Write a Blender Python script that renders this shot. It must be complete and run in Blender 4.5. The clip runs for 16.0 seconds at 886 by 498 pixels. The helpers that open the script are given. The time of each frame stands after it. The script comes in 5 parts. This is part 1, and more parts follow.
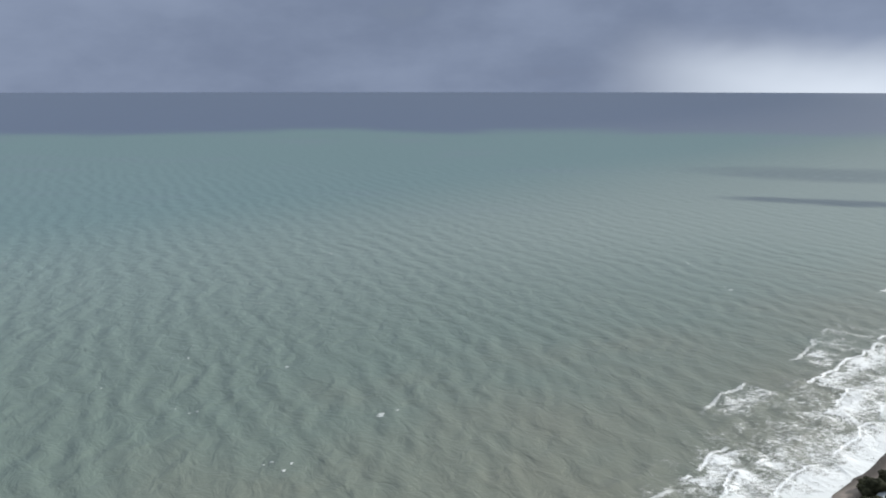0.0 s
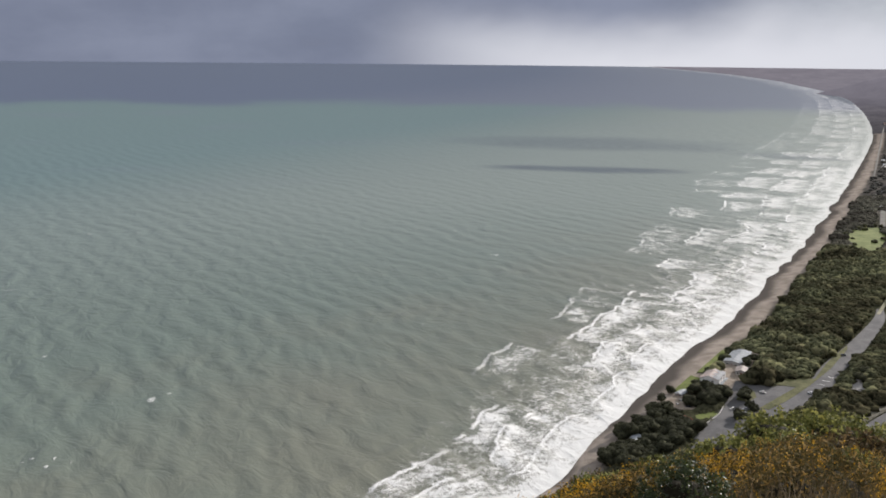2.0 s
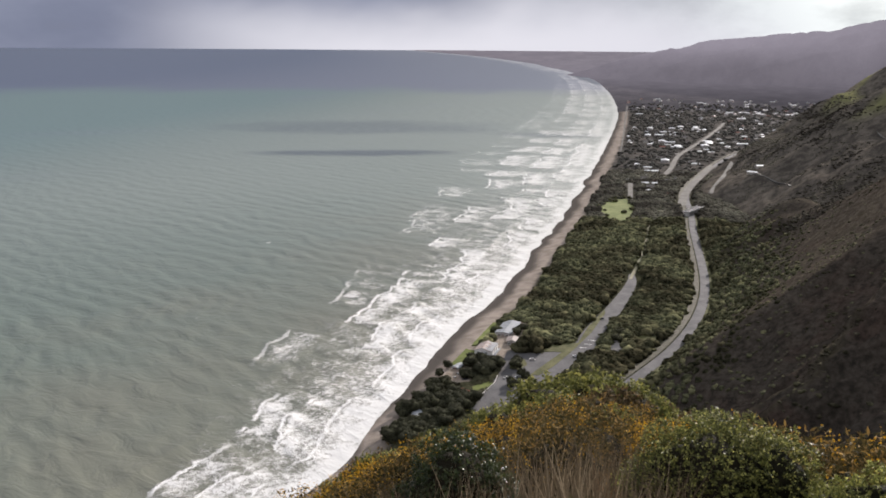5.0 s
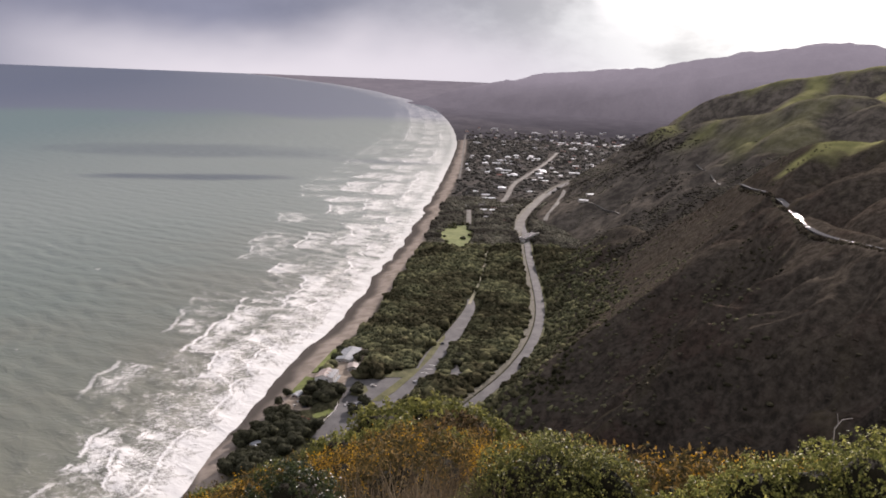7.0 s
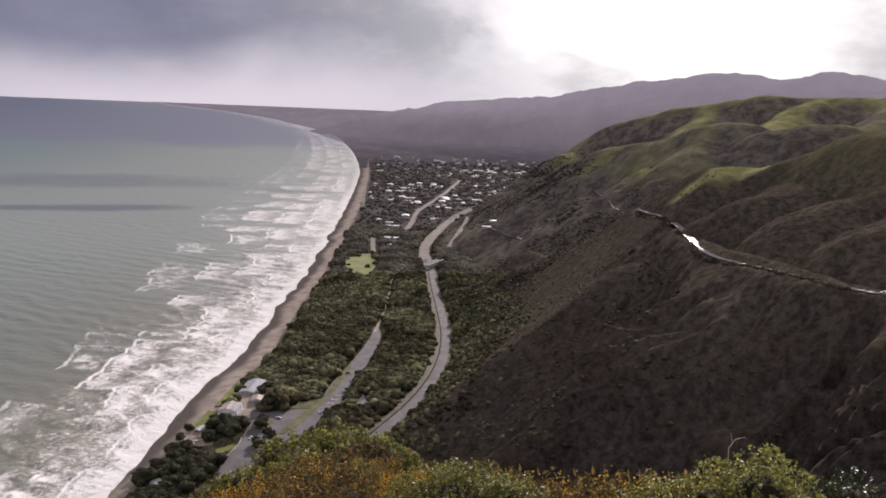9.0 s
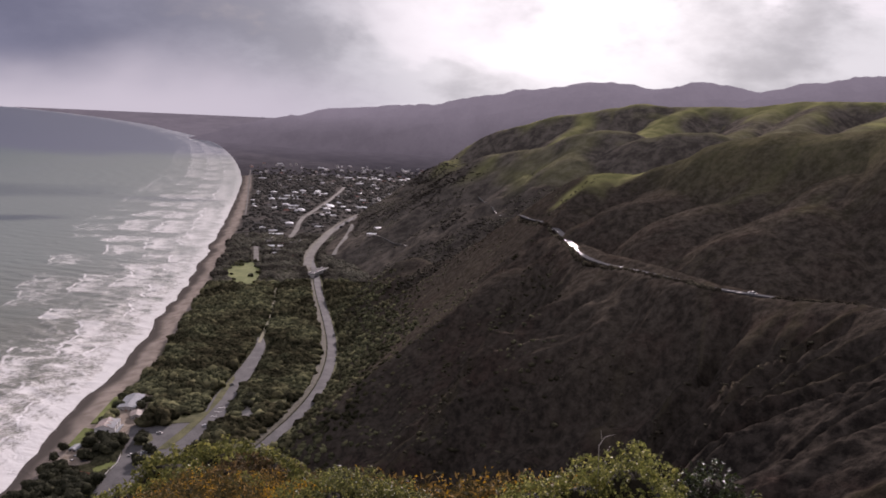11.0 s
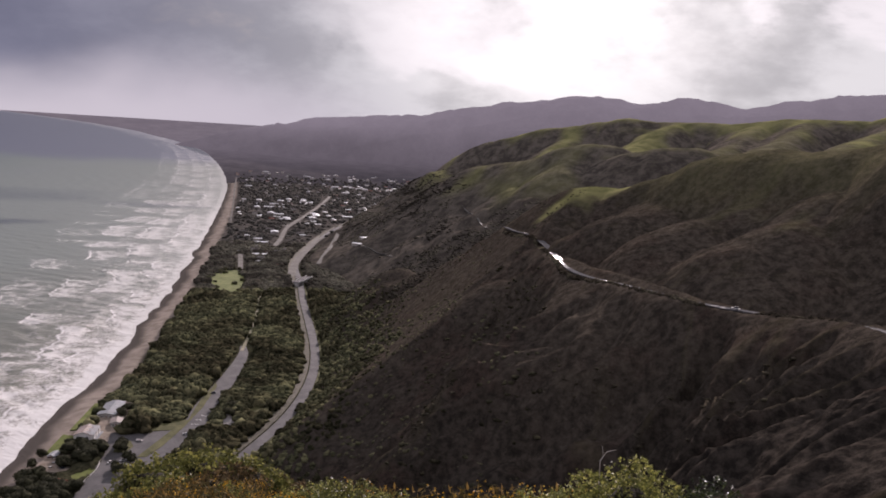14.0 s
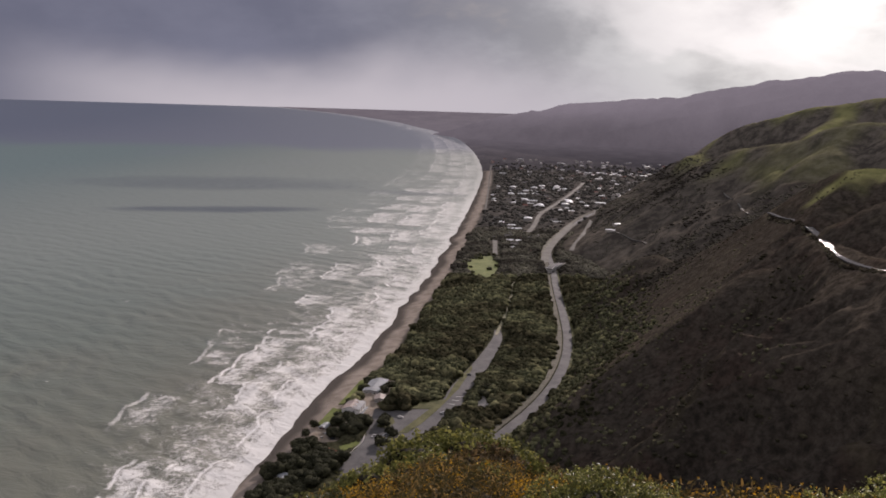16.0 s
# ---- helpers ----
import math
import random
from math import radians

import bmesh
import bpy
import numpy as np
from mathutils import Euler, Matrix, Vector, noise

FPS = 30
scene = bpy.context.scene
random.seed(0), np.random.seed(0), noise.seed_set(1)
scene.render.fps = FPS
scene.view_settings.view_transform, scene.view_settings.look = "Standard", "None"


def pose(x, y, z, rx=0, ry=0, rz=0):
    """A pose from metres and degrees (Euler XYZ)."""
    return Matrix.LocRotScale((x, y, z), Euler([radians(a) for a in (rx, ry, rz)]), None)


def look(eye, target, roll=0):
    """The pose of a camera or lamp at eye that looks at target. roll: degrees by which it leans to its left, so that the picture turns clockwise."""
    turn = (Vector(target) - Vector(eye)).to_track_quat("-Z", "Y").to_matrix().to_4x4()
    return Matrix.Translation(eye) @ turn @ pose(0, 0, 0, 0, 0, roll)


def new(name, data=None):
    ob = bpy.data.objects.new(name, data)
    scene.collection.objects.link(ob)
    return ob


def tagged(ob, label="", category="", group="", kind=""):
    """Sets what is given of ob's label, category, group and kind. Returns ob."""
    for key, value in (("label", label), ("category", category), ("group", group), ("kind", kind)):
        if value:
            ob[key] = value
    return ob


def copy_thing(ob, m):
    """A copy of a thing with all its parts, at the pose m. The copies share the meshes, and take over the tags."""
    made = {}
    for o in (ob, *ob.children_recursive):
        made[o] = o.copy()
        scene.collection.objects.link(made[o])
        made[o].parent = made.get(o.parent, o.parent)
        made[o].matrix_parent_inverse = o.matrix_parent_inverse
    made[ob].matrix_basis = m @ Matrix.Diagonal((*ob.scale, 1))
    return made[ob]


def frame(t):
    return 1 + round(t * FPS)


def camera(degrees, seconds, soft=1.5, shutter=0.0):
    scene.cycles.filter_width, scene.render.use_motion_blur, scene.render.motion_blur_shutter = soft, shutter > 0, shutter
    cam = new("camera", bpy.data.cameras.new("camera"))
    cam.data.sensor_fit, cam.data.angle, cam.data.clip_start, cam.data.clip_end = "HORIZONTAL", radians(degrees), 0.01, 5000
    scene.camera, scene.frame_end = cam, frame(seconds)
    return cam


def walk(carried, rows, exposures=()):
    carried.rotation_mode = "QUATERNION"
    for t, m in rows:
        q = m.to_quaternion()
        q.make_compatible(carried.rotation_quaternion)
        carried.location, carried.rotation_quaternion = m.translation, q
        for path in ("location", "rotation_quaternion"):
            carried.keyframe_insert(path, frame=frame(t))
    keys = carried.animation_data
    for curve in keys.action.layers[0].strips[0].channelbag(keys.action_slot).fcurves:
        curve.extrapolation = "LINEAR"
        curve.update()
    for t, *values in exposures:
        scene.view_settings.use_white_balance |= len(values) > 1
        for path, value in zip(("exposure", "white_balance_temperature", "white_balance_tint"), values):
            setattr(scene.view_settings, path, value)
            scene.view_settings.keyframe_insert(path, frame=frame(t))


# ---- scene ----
EYE = 235.0
cam = camera(50.3, 16.0, soft=1.8)
# seconds, heading (degrees to the right of +y), tilt, lean, and the sway of the hand in metres
ROWS = [
    (0.0, 5.87, -9.93, 0.02, -0.087, -0.042, 0.034),
    (0.5, 9.87, -9.84, -0.07, -0.090, -0.043, 0.036),
    (1.0, 13.72, -10.25, 0.09, -0.098, -0.047, 0.038),
    (1.5, 16.54, -10.78, 0.21, -0.109, -0.052, 0.043),
    (2.0, 19.91, -11.55, 0.57, -0.115, -0.028, 0.038),
    (2.5, 22.92, -11.67, 0.84, -0.083, -0.040, 0.031),
    (3.0, 25.64, -12.00, 0.90, -0.064, 0.016, 0.014),
    (3.5, 28.15, -12.58, 0.29, -0.015, 0.017, 0.002),
    (6.0, 38.01, -11.30, 1.47, 0.042, 0.024, -0.007),
    (6.5, 40.74, -10.86, 1.89, 0.045, 0.031, -0.006),
    (7.0, 43.67, -10.56, 2.34, 0.106, 0.042, -0.020),
    (7.5, 45.84, -10.13, 2.22, 0.121, 0.063, -0.024),
    (8.0, 46.98, -9.50, 2.19, 0.142, 0.067, -0.014),
    (10.5, 54.56, -8.06, 2.54, -0.070, -0.181, 0.106),
    (11.0, 56.47, -7.92, 2.63, -0.086, -0.208, 0.114),
    (11.5, 58.21, -7.61, 2.76, -0.092, -0.219, 0.123),
    (12.0, 60.31, -7.89, 2.83, -0.090, -0.237, 0.131),
    (12.5, 61.64, -7.62, 3.06, -0.094, -0.223, 0.130),
    (13.0, 61.29, -7.36, 3.27, -0.080, -0.203, 0.114),
    (13.5, 61.09, -7.35, 3.43, -0.041, -0.156, 0.116),
    (14.0, 57.35, -7.21, 3.66, 0.067, 0.090, 0.023),
    (14.5, 50.99, -8.17, 3.28, 0.165, 0.255, -0.052),
    (15.0, 47.22, -8.16, 2.87, 0.245, 0.303, -0.089),
    (15.5, 45.26, -8.33, 2.41, 0.284, 0.334, -0.115),
    (16.0, 41.99, -8.75, 1.76, 0.238, 0.435, -0.142),
]


def aim(yaw, tilt, lean, at=(0.0, 0.0, EYE)):
    a, e = radians(yaw), radians(tilt)
    ahead = Vector((math.sin(a) * math.cos(e), math.cos(a) * math.cos(e), math.sin(e)))
    return look(at, Vector(at) + ahead, lean)


EXPOSURE = [(0.0, 0.95, 5950, 8), (1.5, 0.82, 6320, 12), (3.5, 0.98, 6480, 16), (6.0, 0.92, 6500, 18), (7.0, 0.92, 6700, 23), (8.0, 0.86, 6700, 25), (11.0, 0.47, 6550, 32), (12.5, 0.23, 6550, 34), (14.5, 0.52, 6650, 28), (16.0, 0.34, 6750, 25)]
walk(cam, [(t, aim(yaw, tilt, lean, (x, y, EYE + z))) for t, yaw, tilt, lean, x, y, z in ROWS], EXPOSURE)

# ---- light: a low winter sun ahead, behind broken cloud ----
SUN_AZ, SUN_EL = 64.0, 20.0
GLARE_EL = 13.0


def heading(az, el=0.0):
    a, e = radians(az), radians(el)
    return Vector((math.sin(a) * math.cos(e), math.cos(a) * math.cos(e), math.sin(e)))


SUN_WAY = heading(SUN_AZ, SUN_EL)
GLARE_WAY = heading(SUN_AZ, GLARE_EL)
sun = new("sun", bpy.data.lights.new("sun", "SUN"))
sun.data.energy, sun.data.angle, sun.data.color = 3.7, radians(1.0), (1.0, 0.94, 0.86)
sun.matrix_world = look((0, 0, 900), Vector((0, 0, 900)) - SUN_WAY)


class Nodes:
    """Short hand for building a node tree."""

    def __init__(self, tree):
        self.tree = tree
        tree.nodes.clear()

    def add(self, kind, inputs=None, **settings):
        node = self.tree.nodes.new(kind)
        for key, value in settings.items():
            setattr(node, key, value)
        for key, value in (inputs or {}).items():
            self.put(node.inputs[key], value)
        return node

    def put(self, socket, value):
        if isinstance(value, bpy.types.NodeSocket):
            self.tree.links.new(value, socket)
        elif isinstance(value, bpy.types.Node):
            self.tree.links.new(value.outputs[0], socket)
        else:
            socket.default_value = value

    def math(self, op, a, b=0.0, clamp=False):
        return self.add("ShaderNodeMath", {0: a, 1: b}, operation=op, use_clamp=clamp).outputs[0]

    def vec(self, op, a, b=(0, 0, 0)):
        node = self.add("ShaderNodeVectorMath", {0: a, 1: b}, operation=op)
        return node.outputs["Value"] if op in ("DOT_PRODUCT", "LENGTH") else node.outputs[0]

    def step(self, x, lo, hi, to_lo=0.0, to_hi=1.0, smooth=True):
        return self.add("ShaderNodeMapRange", {"Value": x, "From Min": lo, "From Max": hi, "To Min": to_lo, "To Max": to_hi},
                        interpolation_type="SMOOTHSTEP" if smooth else "LINEAR").outputs[0]

    def noise(self, where, scale, detail=3.0, rough=0.55, warp=0.0):
        return self.add("ShaderNodeTexNoise", {"Vector": where, "Scale": scale, "Detail": detail, "Roughness": rough, "Distortion": warp}).outputs[0]

    def mix(self, f, a, b):
        node = self.add("ShaderNodeMix", data_type="RGBA")
        self.put(node.inputs[0], f), self.put(node.inputs[6], rgb(a)), self.put(node.inputs[7], rgb(b))
        return node.outputs[2]


def rgb(c):
    return (*c, 1.0) if isinstance(c, tuple) and len(c) == 3 else c


# ---- sky: rain cloud over the sea, a bright break round the sun ----
world = bpy.data.worlds.new("sky")
scene.world = world
world.use_nodes = True
n = Nodes(world.node_tree)
way = n.add("ShaderNodeTexCoord").outputs["Generated"]
xyz = n.add("ShaderNodeSeparateXYZ", {0: way}).outputs
flat = n.add("ShaderNodeCombineXYZ", {0: xyz[0], 1: xyz[1], 2: n.math("MULTIPLY", xyz[2], 2.2)}).outputs[0]
big = n.noise(flat, 2.6, 4.0, 0.5, 0.4)
fine = n.noise(flat, 8.0, 6.0, 0.58, 0.0)
to_sun = n.vec("DOT_PRODUCT", way, tuple(GLARE_WAY))
lump = n.math("ADD", n.math("MULTIPLY", big, 0.55), n.math("MULTIPLY", fine, 0.45))
near = n.step(to_sun, 0.66, 1.0)
glow = n.math("POWER", n.step(to_sun, 0.960, 1.0, 0.0, 1.0, False), 2.2)
storm = n.math("MULTIPLY", n.step(n.vec("DOT_PRODUCT", way, tuple(heading(-12.0))), 0.30, 0.76), n.step(xyz[2], 0.3, 0.7, 1.0, 0.0))
veil = n.step(lump, 0.42, 0.58)
low = n.step(xyz[2], 0.0, 0.16)
dark = n.mix(n.step(lump, 0.32, 0.68), (0.098, 0.113, 0.153), (0.140, 0.158, 0.204))
pale = n.mix(veil, n.mix(near, (0.305, 0.322, 0.342), (0.33, 0.357, 0.346)), n.mix(near, (0.49, 0.512, 0.535), (0.52, 0.565, 0.54)))
strip = n.math("MULTIPLY", n.step(n.vec("DOT_PRODUCT", way, tuple(heading(36.0))), 0.925, 1.0), n.step(n.math("ADD", xyz[2], n.math("MULTIPLY", n.math("SUBTRACT", big, 0.5), 0.12)), 0.0, 0.070, 1.0, 0.0))
cloud = n.mix(strip, n.mix(storm, pale, dark), (0.40, 0.41, 0.43))
puff = n.math("MULTIPLY", n.step(n.noise(flat, 4.2, 8.0, 0.55, 0.35), 0.48, 0.58), n.math("MULTIPLY", near, n.step(storm, 0.0, 0.5, 1.0, 0.0)))
cloud = n.mix(n.math("MULTIPLY", puff, 0.7), cloud, (0.66, 0.69, 0.67))
lit = n.mix(n.math("MULTIPLY", glow, n.step(n.math("ADD", n.math("MULTIPLY", lump, 0.5), n.math("MULTIPLY", n.noise(flat, 7.0, 7.0, 0.55), 0.5)), 0.38, 0.60, 0.25, 1.0)), cloud, (1.08, 1.13, 1.05))
sky = n.add("ShaderNodeTexSky", sky_type="NISHITA", sun_disc=False, sun_elevation=radians(SUN_EL), sun_rotation=radians(SUN_AZ), altitude=200.0, dust_density=2.0)
clear = n.vec("SCALE", sky.outputs[0])
clear.node.inputs["Scale"].default_value = 0.09
cover = n.step(lump, 0.30, 0.42, 0.94, 1.0)
n.add("ShaderNodeOutputWorld", {0: n.add("ShaderNodeBackground", {"Color": n.mix(cover, clear, lit), "Strength": 1.0}).outputs[0]})

# ---- materials ----


def material(name):
    m = bpy.data.materials.new(name)
    m.use_nodes = True
    return m, Nodes(m.node_tree)


def finish(n, colour, rough=0.8, height=None, bump=0.3, reach=1.0, metal=0.0, specular=0.5, **more):
    ins = {"Base Color": rgb(colour), "Roughness": rough, "Metallic": metal, "Specular IOR Level": specular, **more}
    if height is not None:
        ins["Normal"] = n.add("ShaderNodeBump", {"Height": height, "Strength": bump, "Distance": reach}).outputs[0]
    n.add("ShaderNodeOutputMaterial", {0: n.add("ShaderNodeBsdfPrincipled", ins).outputs[0]})


def surface(name, a, b, scale, rough=0.8, bump=0.3, reach=0.05, metal=0.0, spread=0.0, specular=0.08):
    """Two colours mixed by a coarse and a fine noise, in metres; spread varies single pieces."""
    m, n = material(name)
    at = n.add("ShaderNodeNewGeometry").outputs["Position"]
    coarse, grain = n.noise(at, scale, 4.0), n.noise(at, scale * 7.0, 4.0)
    f = n.step(n.math("ADD", n.math("MULTIPLY", coarse, 0.6), n.math("MULTIPLY", grain, 0.4)), 0.36, 0.64)
    colour = n.mix(f, a, b)
    if spread:
        pick = n.add("ShaderNodeObjectInfo").outputs["Random"]
        colour = n.add("ShaderNodeHueSaturation", {"Color": colour, "Value": n.step(pick, 0.0, 1.0, 1.0 - spread, 1.0 + spread, False)}).outputs[0]
    finish(n, colour, rough, grain, bump, reach, metal, specular)
    return m


ASPHALT = surface("asphalt", (0.076, 0.075, 0.077), (0.118, 0.115, 0.116), 0.08, 0.85, 0.2)
BALLAST = surface("ballast", (0.075, 0.073, 0.052), (0.135, 0.126, 0.098), 0.3, 0.9, 0.6)
STEEL = surface("rail_steel", (0.07, 0.06, 0.055), (0.13, 0.115, 0.105), 2.0, 0.6, 0.1, 0.01, 0.3)
PAINT = surface("road_paint", (0.62, 0.62, 0.60), (0.78, 0.78, 0.76), 1.0, 0.6, 0.1)
GRASS = surface("mown_grass", (0.082, 0.102, 0.026), (0.150, 0.170, 0.052), 0.05, 0.9, 0.5, 0.1)
BARE = surface("bare_earth", (0.16, 0.13, 0.10), (0.27, 0.23, 0.19), 0.2, 0.95, 0.5)

# sea: silty and green inshore, bluer beyond a far edge, foam along the beach
SEA, n = material("sea_water")
at = n.add("ShaderNodeNewGeometry").outputs["Position"]
shore = n.add("ShaderNodeSeparateXYZ", {0: n.add("ShaderNodeUVMap", uv_map="shore").outputs[0]}).outputs
along, off = n.math("MULTIPLY", shore[0], 1000.0), n.math("MULTIPLY", shore[1], 1000.0)
reach = n.vec("LENGTH", at)
big = n.noise(at, 0.0016, 4.0, 0.55, 0.6)
edge = n.math("ADD", reach, n.math("MULTIPLY", n.math("SUBTRACT", big, 0.5), 420.0))
silt = n.mix(n.step(n.math("ADD", off, n.math("MULTIPLY", n.math("SUBTRACT", n.noise(at, 0.006, 5.0), 0.5), 500.0)), 30.0, 430.0), (0.134, 0.138, 0.103), (0.108, 0.138, 0.112))
silt_and_light = n.mix(n.step(off, 350.0, 1500.0), silt, (0.100, 0.156, 0.145))
# streaks of cloud shade, put into the water colour beyond 1.5 km
cloud_shade = n.noise(n.vec("MULTIPLY", at, (0.0016, 0.0046, 0.0)), 1.0, 4.0, 0.55, 0.3)
silt_and_light = n.mix(n.math("MULTIPLY", n.step(cloud_shade, 0.56, 0.68), n.step(reach, 1500.0, 2000.0, 0.0, 0.4)), silt_and_light, (0.12, 0.145, 0.165))
# sky reflection and haze on farther water, painted as a paler colour
silt_and_light = n.mix(n.math("MULTIPLY", n.step(reach, 700.0, 1700.0), n.step(off, 500.0, 1500.0, 0.75, 0.0)), silt_and_light, (0.208, 0.238, 0.208))
# cloud shadows on the sea, painted in as darker ragged ellipses
for bearing, away, deep, wide, shade_mix in ((28.6, 2040.0, 64.0, 215.0, 0.8), (29.0, 2640.0, 190.0, 430.0, 0.5), (40.0, 2480.0, 80.0, 150.0, 0.5)):
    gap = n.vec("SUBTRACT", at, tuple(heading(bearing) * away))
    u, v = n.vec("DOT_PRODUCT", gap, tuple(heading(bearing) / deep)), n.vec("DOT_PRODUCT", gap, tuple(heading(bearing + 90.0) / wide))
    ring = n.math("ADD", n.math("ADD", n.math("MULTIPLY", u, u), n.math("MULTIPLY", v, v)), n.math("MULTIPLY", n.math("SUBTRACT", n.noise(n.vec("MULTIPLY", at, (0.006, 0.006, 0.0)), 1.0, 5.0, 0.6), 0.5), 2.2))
    silt_and_light = n.mix(n.step(ring, 0.1, 1.4, shade_mix, 0.0), silt_and_light, (0.060, 0.078, 0.086))
water = n.mix(n.step(edge, 3540.0, 3760.0), silt_and_light, n.mix(n.step(off, 800.0, 3200.0), (0.118, 0.132, 0.168), (0.066, 0.086, 0.130)))
# surf: breaking lines parallel to the beach, each with a sheet of foam behind it
grain = n.noise(at, 0.05, 8.0, 0.66, 0.5)
lace = n.noise(at, 0.26, 8.0, 0.72, 0.8)
surf = n.step(reach, 480.0, 1900.0, 116.0, 300.0, False)


def along_shore(per_metre, salt, out_per_metre=0.0, detail=3.0):
    where = n.add("ShaderNodeCombineXYZ", {0: n.math("MULTIPLY", along, per_metre), 1: salt, 2: n.math("MULTIPLY", off, out_per_metre)}).outputs[0]
    return n.noise(where, 1.0, detail, 0.55)


ragged = n.math("MULTIPLY", n.math("SUBTRACT", along_shore(0.055, 2.0, 0.030, 5.0), 0.5), n.math("MULTIPLY", surf, n.step(reach, 600.0, 1500.0, 0.16, 0.46)))
sheet_, crests = n.step(n.math("DIVIDE", n.math("ADD", off, ragged), surf), 0.02, 0.95, n.step(reach, 800.0, 1500.0, 0.64, 0.42), 0.05), 0.0
sheet_ = n.math("ADD", sheet_, n.step(n.math("ADD", off, n.math("MULTIPLY", ragged, 0.6)), 5.0, 26.0, 0.5, 0.0))
for place, length, much, salt in ((0.20, 0.26, 0.95, 5.0), (0.40, 0.30, 1.0, 9.0), (0.62, 0.30, 0.9, 13.0), (0.88, 0.34, 0.60, 17.0)):
    line = n.math("ADD", n.math("MULTIPLY", surf, n.math("ADD", place - 0.16, n.math("MULTIPLY", along_shore(0.011, salt), 0.32))), n.math("MULTIPLY", n.math("SUBTRACT", grain, 0.5), 9.0))
    live = n.step(n.math("SUBTRACT", along_shore(0.0095, salt + 1.7), n.step(reach, 600.0, 1100.0, 0.10 * max(0.0, place - 0.5), 0.0)), 0.40 + 0.08 * place, 0.45 + 0.10 * place)
    behind = n.math("SUBTRACT", line, off)
    torn = n.math("ADD", behind, ragged)
    band = n.math("MULTIPLY", n.step(torn, -2.0, 5.0 + 9.0 * place * place), n.step(n.math("DIVIDE", torn, surf), 0.0, length, much, 0.10))
    sheet_ = n.math("MAXIMUM", sheet_, n.math("MULTIPLY", band, live))
    curl = n.math("MULTIPLY", n.step(n.math("ABSOLUTE", n.math("ADD", behind, n.math("MULTIPLY", n.math("SUBTRACT", lace, 0.5), 9.0))), 0.6, 2.2, 1.0, 0.0), n.math("MULTIPLY", live, n.step(along_shore(0.03, salt + 4.0), 0.36, 0.44)))
    crests = n.math("MAXIMUM", crests, n.math("MULTIPLY", curl, 1.0 if place < 0.7 else 0.6))
sheet_ = n.math("MULTIPLY", sheet_, n.step(n.math("ADD", off, n.math("MULTIPLY", ragged, 0.5)), 200.0, 330.0, 1.0, 0.0))
worn = n.math("ADD", n.math("MULTIPLY", grain, 0.45), n.math("MULTIPLY", lace, 0.55))
level = n.math("ADD", sheet_, n.math("MULTIPLY", n.math("SUBTRACT", worn, 0.5), 4.4))
# beyond 1.9 km the foam is greyed, cloud shade put into its mix
foam = n.math("MULTIPLY", n.math("MULTIPLY", n.step(level, 0.22, 0.95), n.step(sheet_, 0.04, 0.24)), n.math("MULTIPLY", n.step(reach, 1900.0, 2900.0, 1.0, 0.6), n.step(reach, 700.0, 1300.0, 0.86, 0.64)))
caps = n.step(n.math("MULTIPLY", n.noise(at, 0.11, 3.0), n.noise(at, 0.012, 2.0)), 0.435, 0.46)
foam = n.math("MAXIMUM", n.math("MAXIMUM", foam, n.math("MULTIPLY", caps, n.step(reach, 1100.0, 2000.0, 0.6, 0.0))), n.math("MULTIPLY", crests, 0.97))
swell = n.vec("MULTIPLY", n.add("ShaderNodeVectorRotate", {"Vector": at, "Angle": radians(-14.0)}, rotation_type="Z_AXIS").outputs[0], (0.070, 0.034, 0.0))
ripple = n.math("ADD", n.math("MULTIPLY", n.noise(swell, 1.0, 4.0, 0.55, 0.6), 1.7), n.math("MULTIPLY", n.noise(at, 0.7, 3.0, 0.6), 0.12))
height = n.math("ADD", ripple, n.math("MULTIPLY", foam, 0.5))
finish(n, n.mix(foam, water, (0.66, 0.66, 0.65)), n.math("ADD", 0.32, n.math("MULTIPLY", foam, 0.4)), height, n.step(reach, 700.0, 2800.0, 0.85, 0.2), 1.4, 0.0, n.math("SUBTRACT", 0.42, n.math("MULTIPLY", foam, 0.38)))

# land: scrub, bracken, pasture and sand by what grows there, with haze painted in by distance
LAND, n = material("hill_scrub")
at = n.add("ShaderNodeNewGeometry").outputs["Position"]


def field(n, name):
    return n.add("ShaderNodeAttribute", attribute_name=name).outputs["Fac"]


leafy = n.noise(at, 0.25, 6.0, 0.62)
patchy = n.noise(at, 0.022, 5.0, 0.6, 0.5)
scrub = n.mix(n.step(leafy, 0.35, 0.68), (0.017, 0.015, 0.013), (0.054, 0.046, 0.038))
bracken = n.mix(n.step(leafy, 0.35, 0.65), (0.020, 0.015, 0.013), (0.054, 0.038, 0.031))
scrub = n.mix(field(n, "dry"), n.mix(n.step(leafy, 0.35, 0.68), (0.020, 0.021, 0.013), (0.064, 0.063, 0.038)), scrub)
cover = n.mix(n.math("MULTIPLY", n.step(patchy, 0.48, 0.66), field(n, "dry")), scrub, bracken)
pasture = n.mix(n.step(n.noise(at, 0.03, 5.0), 0.35, 0.65), (0.125, 0.130, 0.056), (0.250, 0.248, 0.110))
# farther slopes turn paler and greyer, haze put into the grass colours
hazed_rank = n.mix(n.step(n.noise(at, 0.16, 7.0, 0.75), 0.38, 0.64), (0.042, 0.036, 0.028), (0.138, 0.116, 0.090))
far_haze = n.mix(n.step(n.noise(at, 0.05, 8.0, 0.75), 0.38, 0.64), (0.056, 0.050, 0.043), (0.140, 0.124, 0.103))
hazed_rank = n.mix(field(n, "far_haze"), hazed_rank, far_haze)
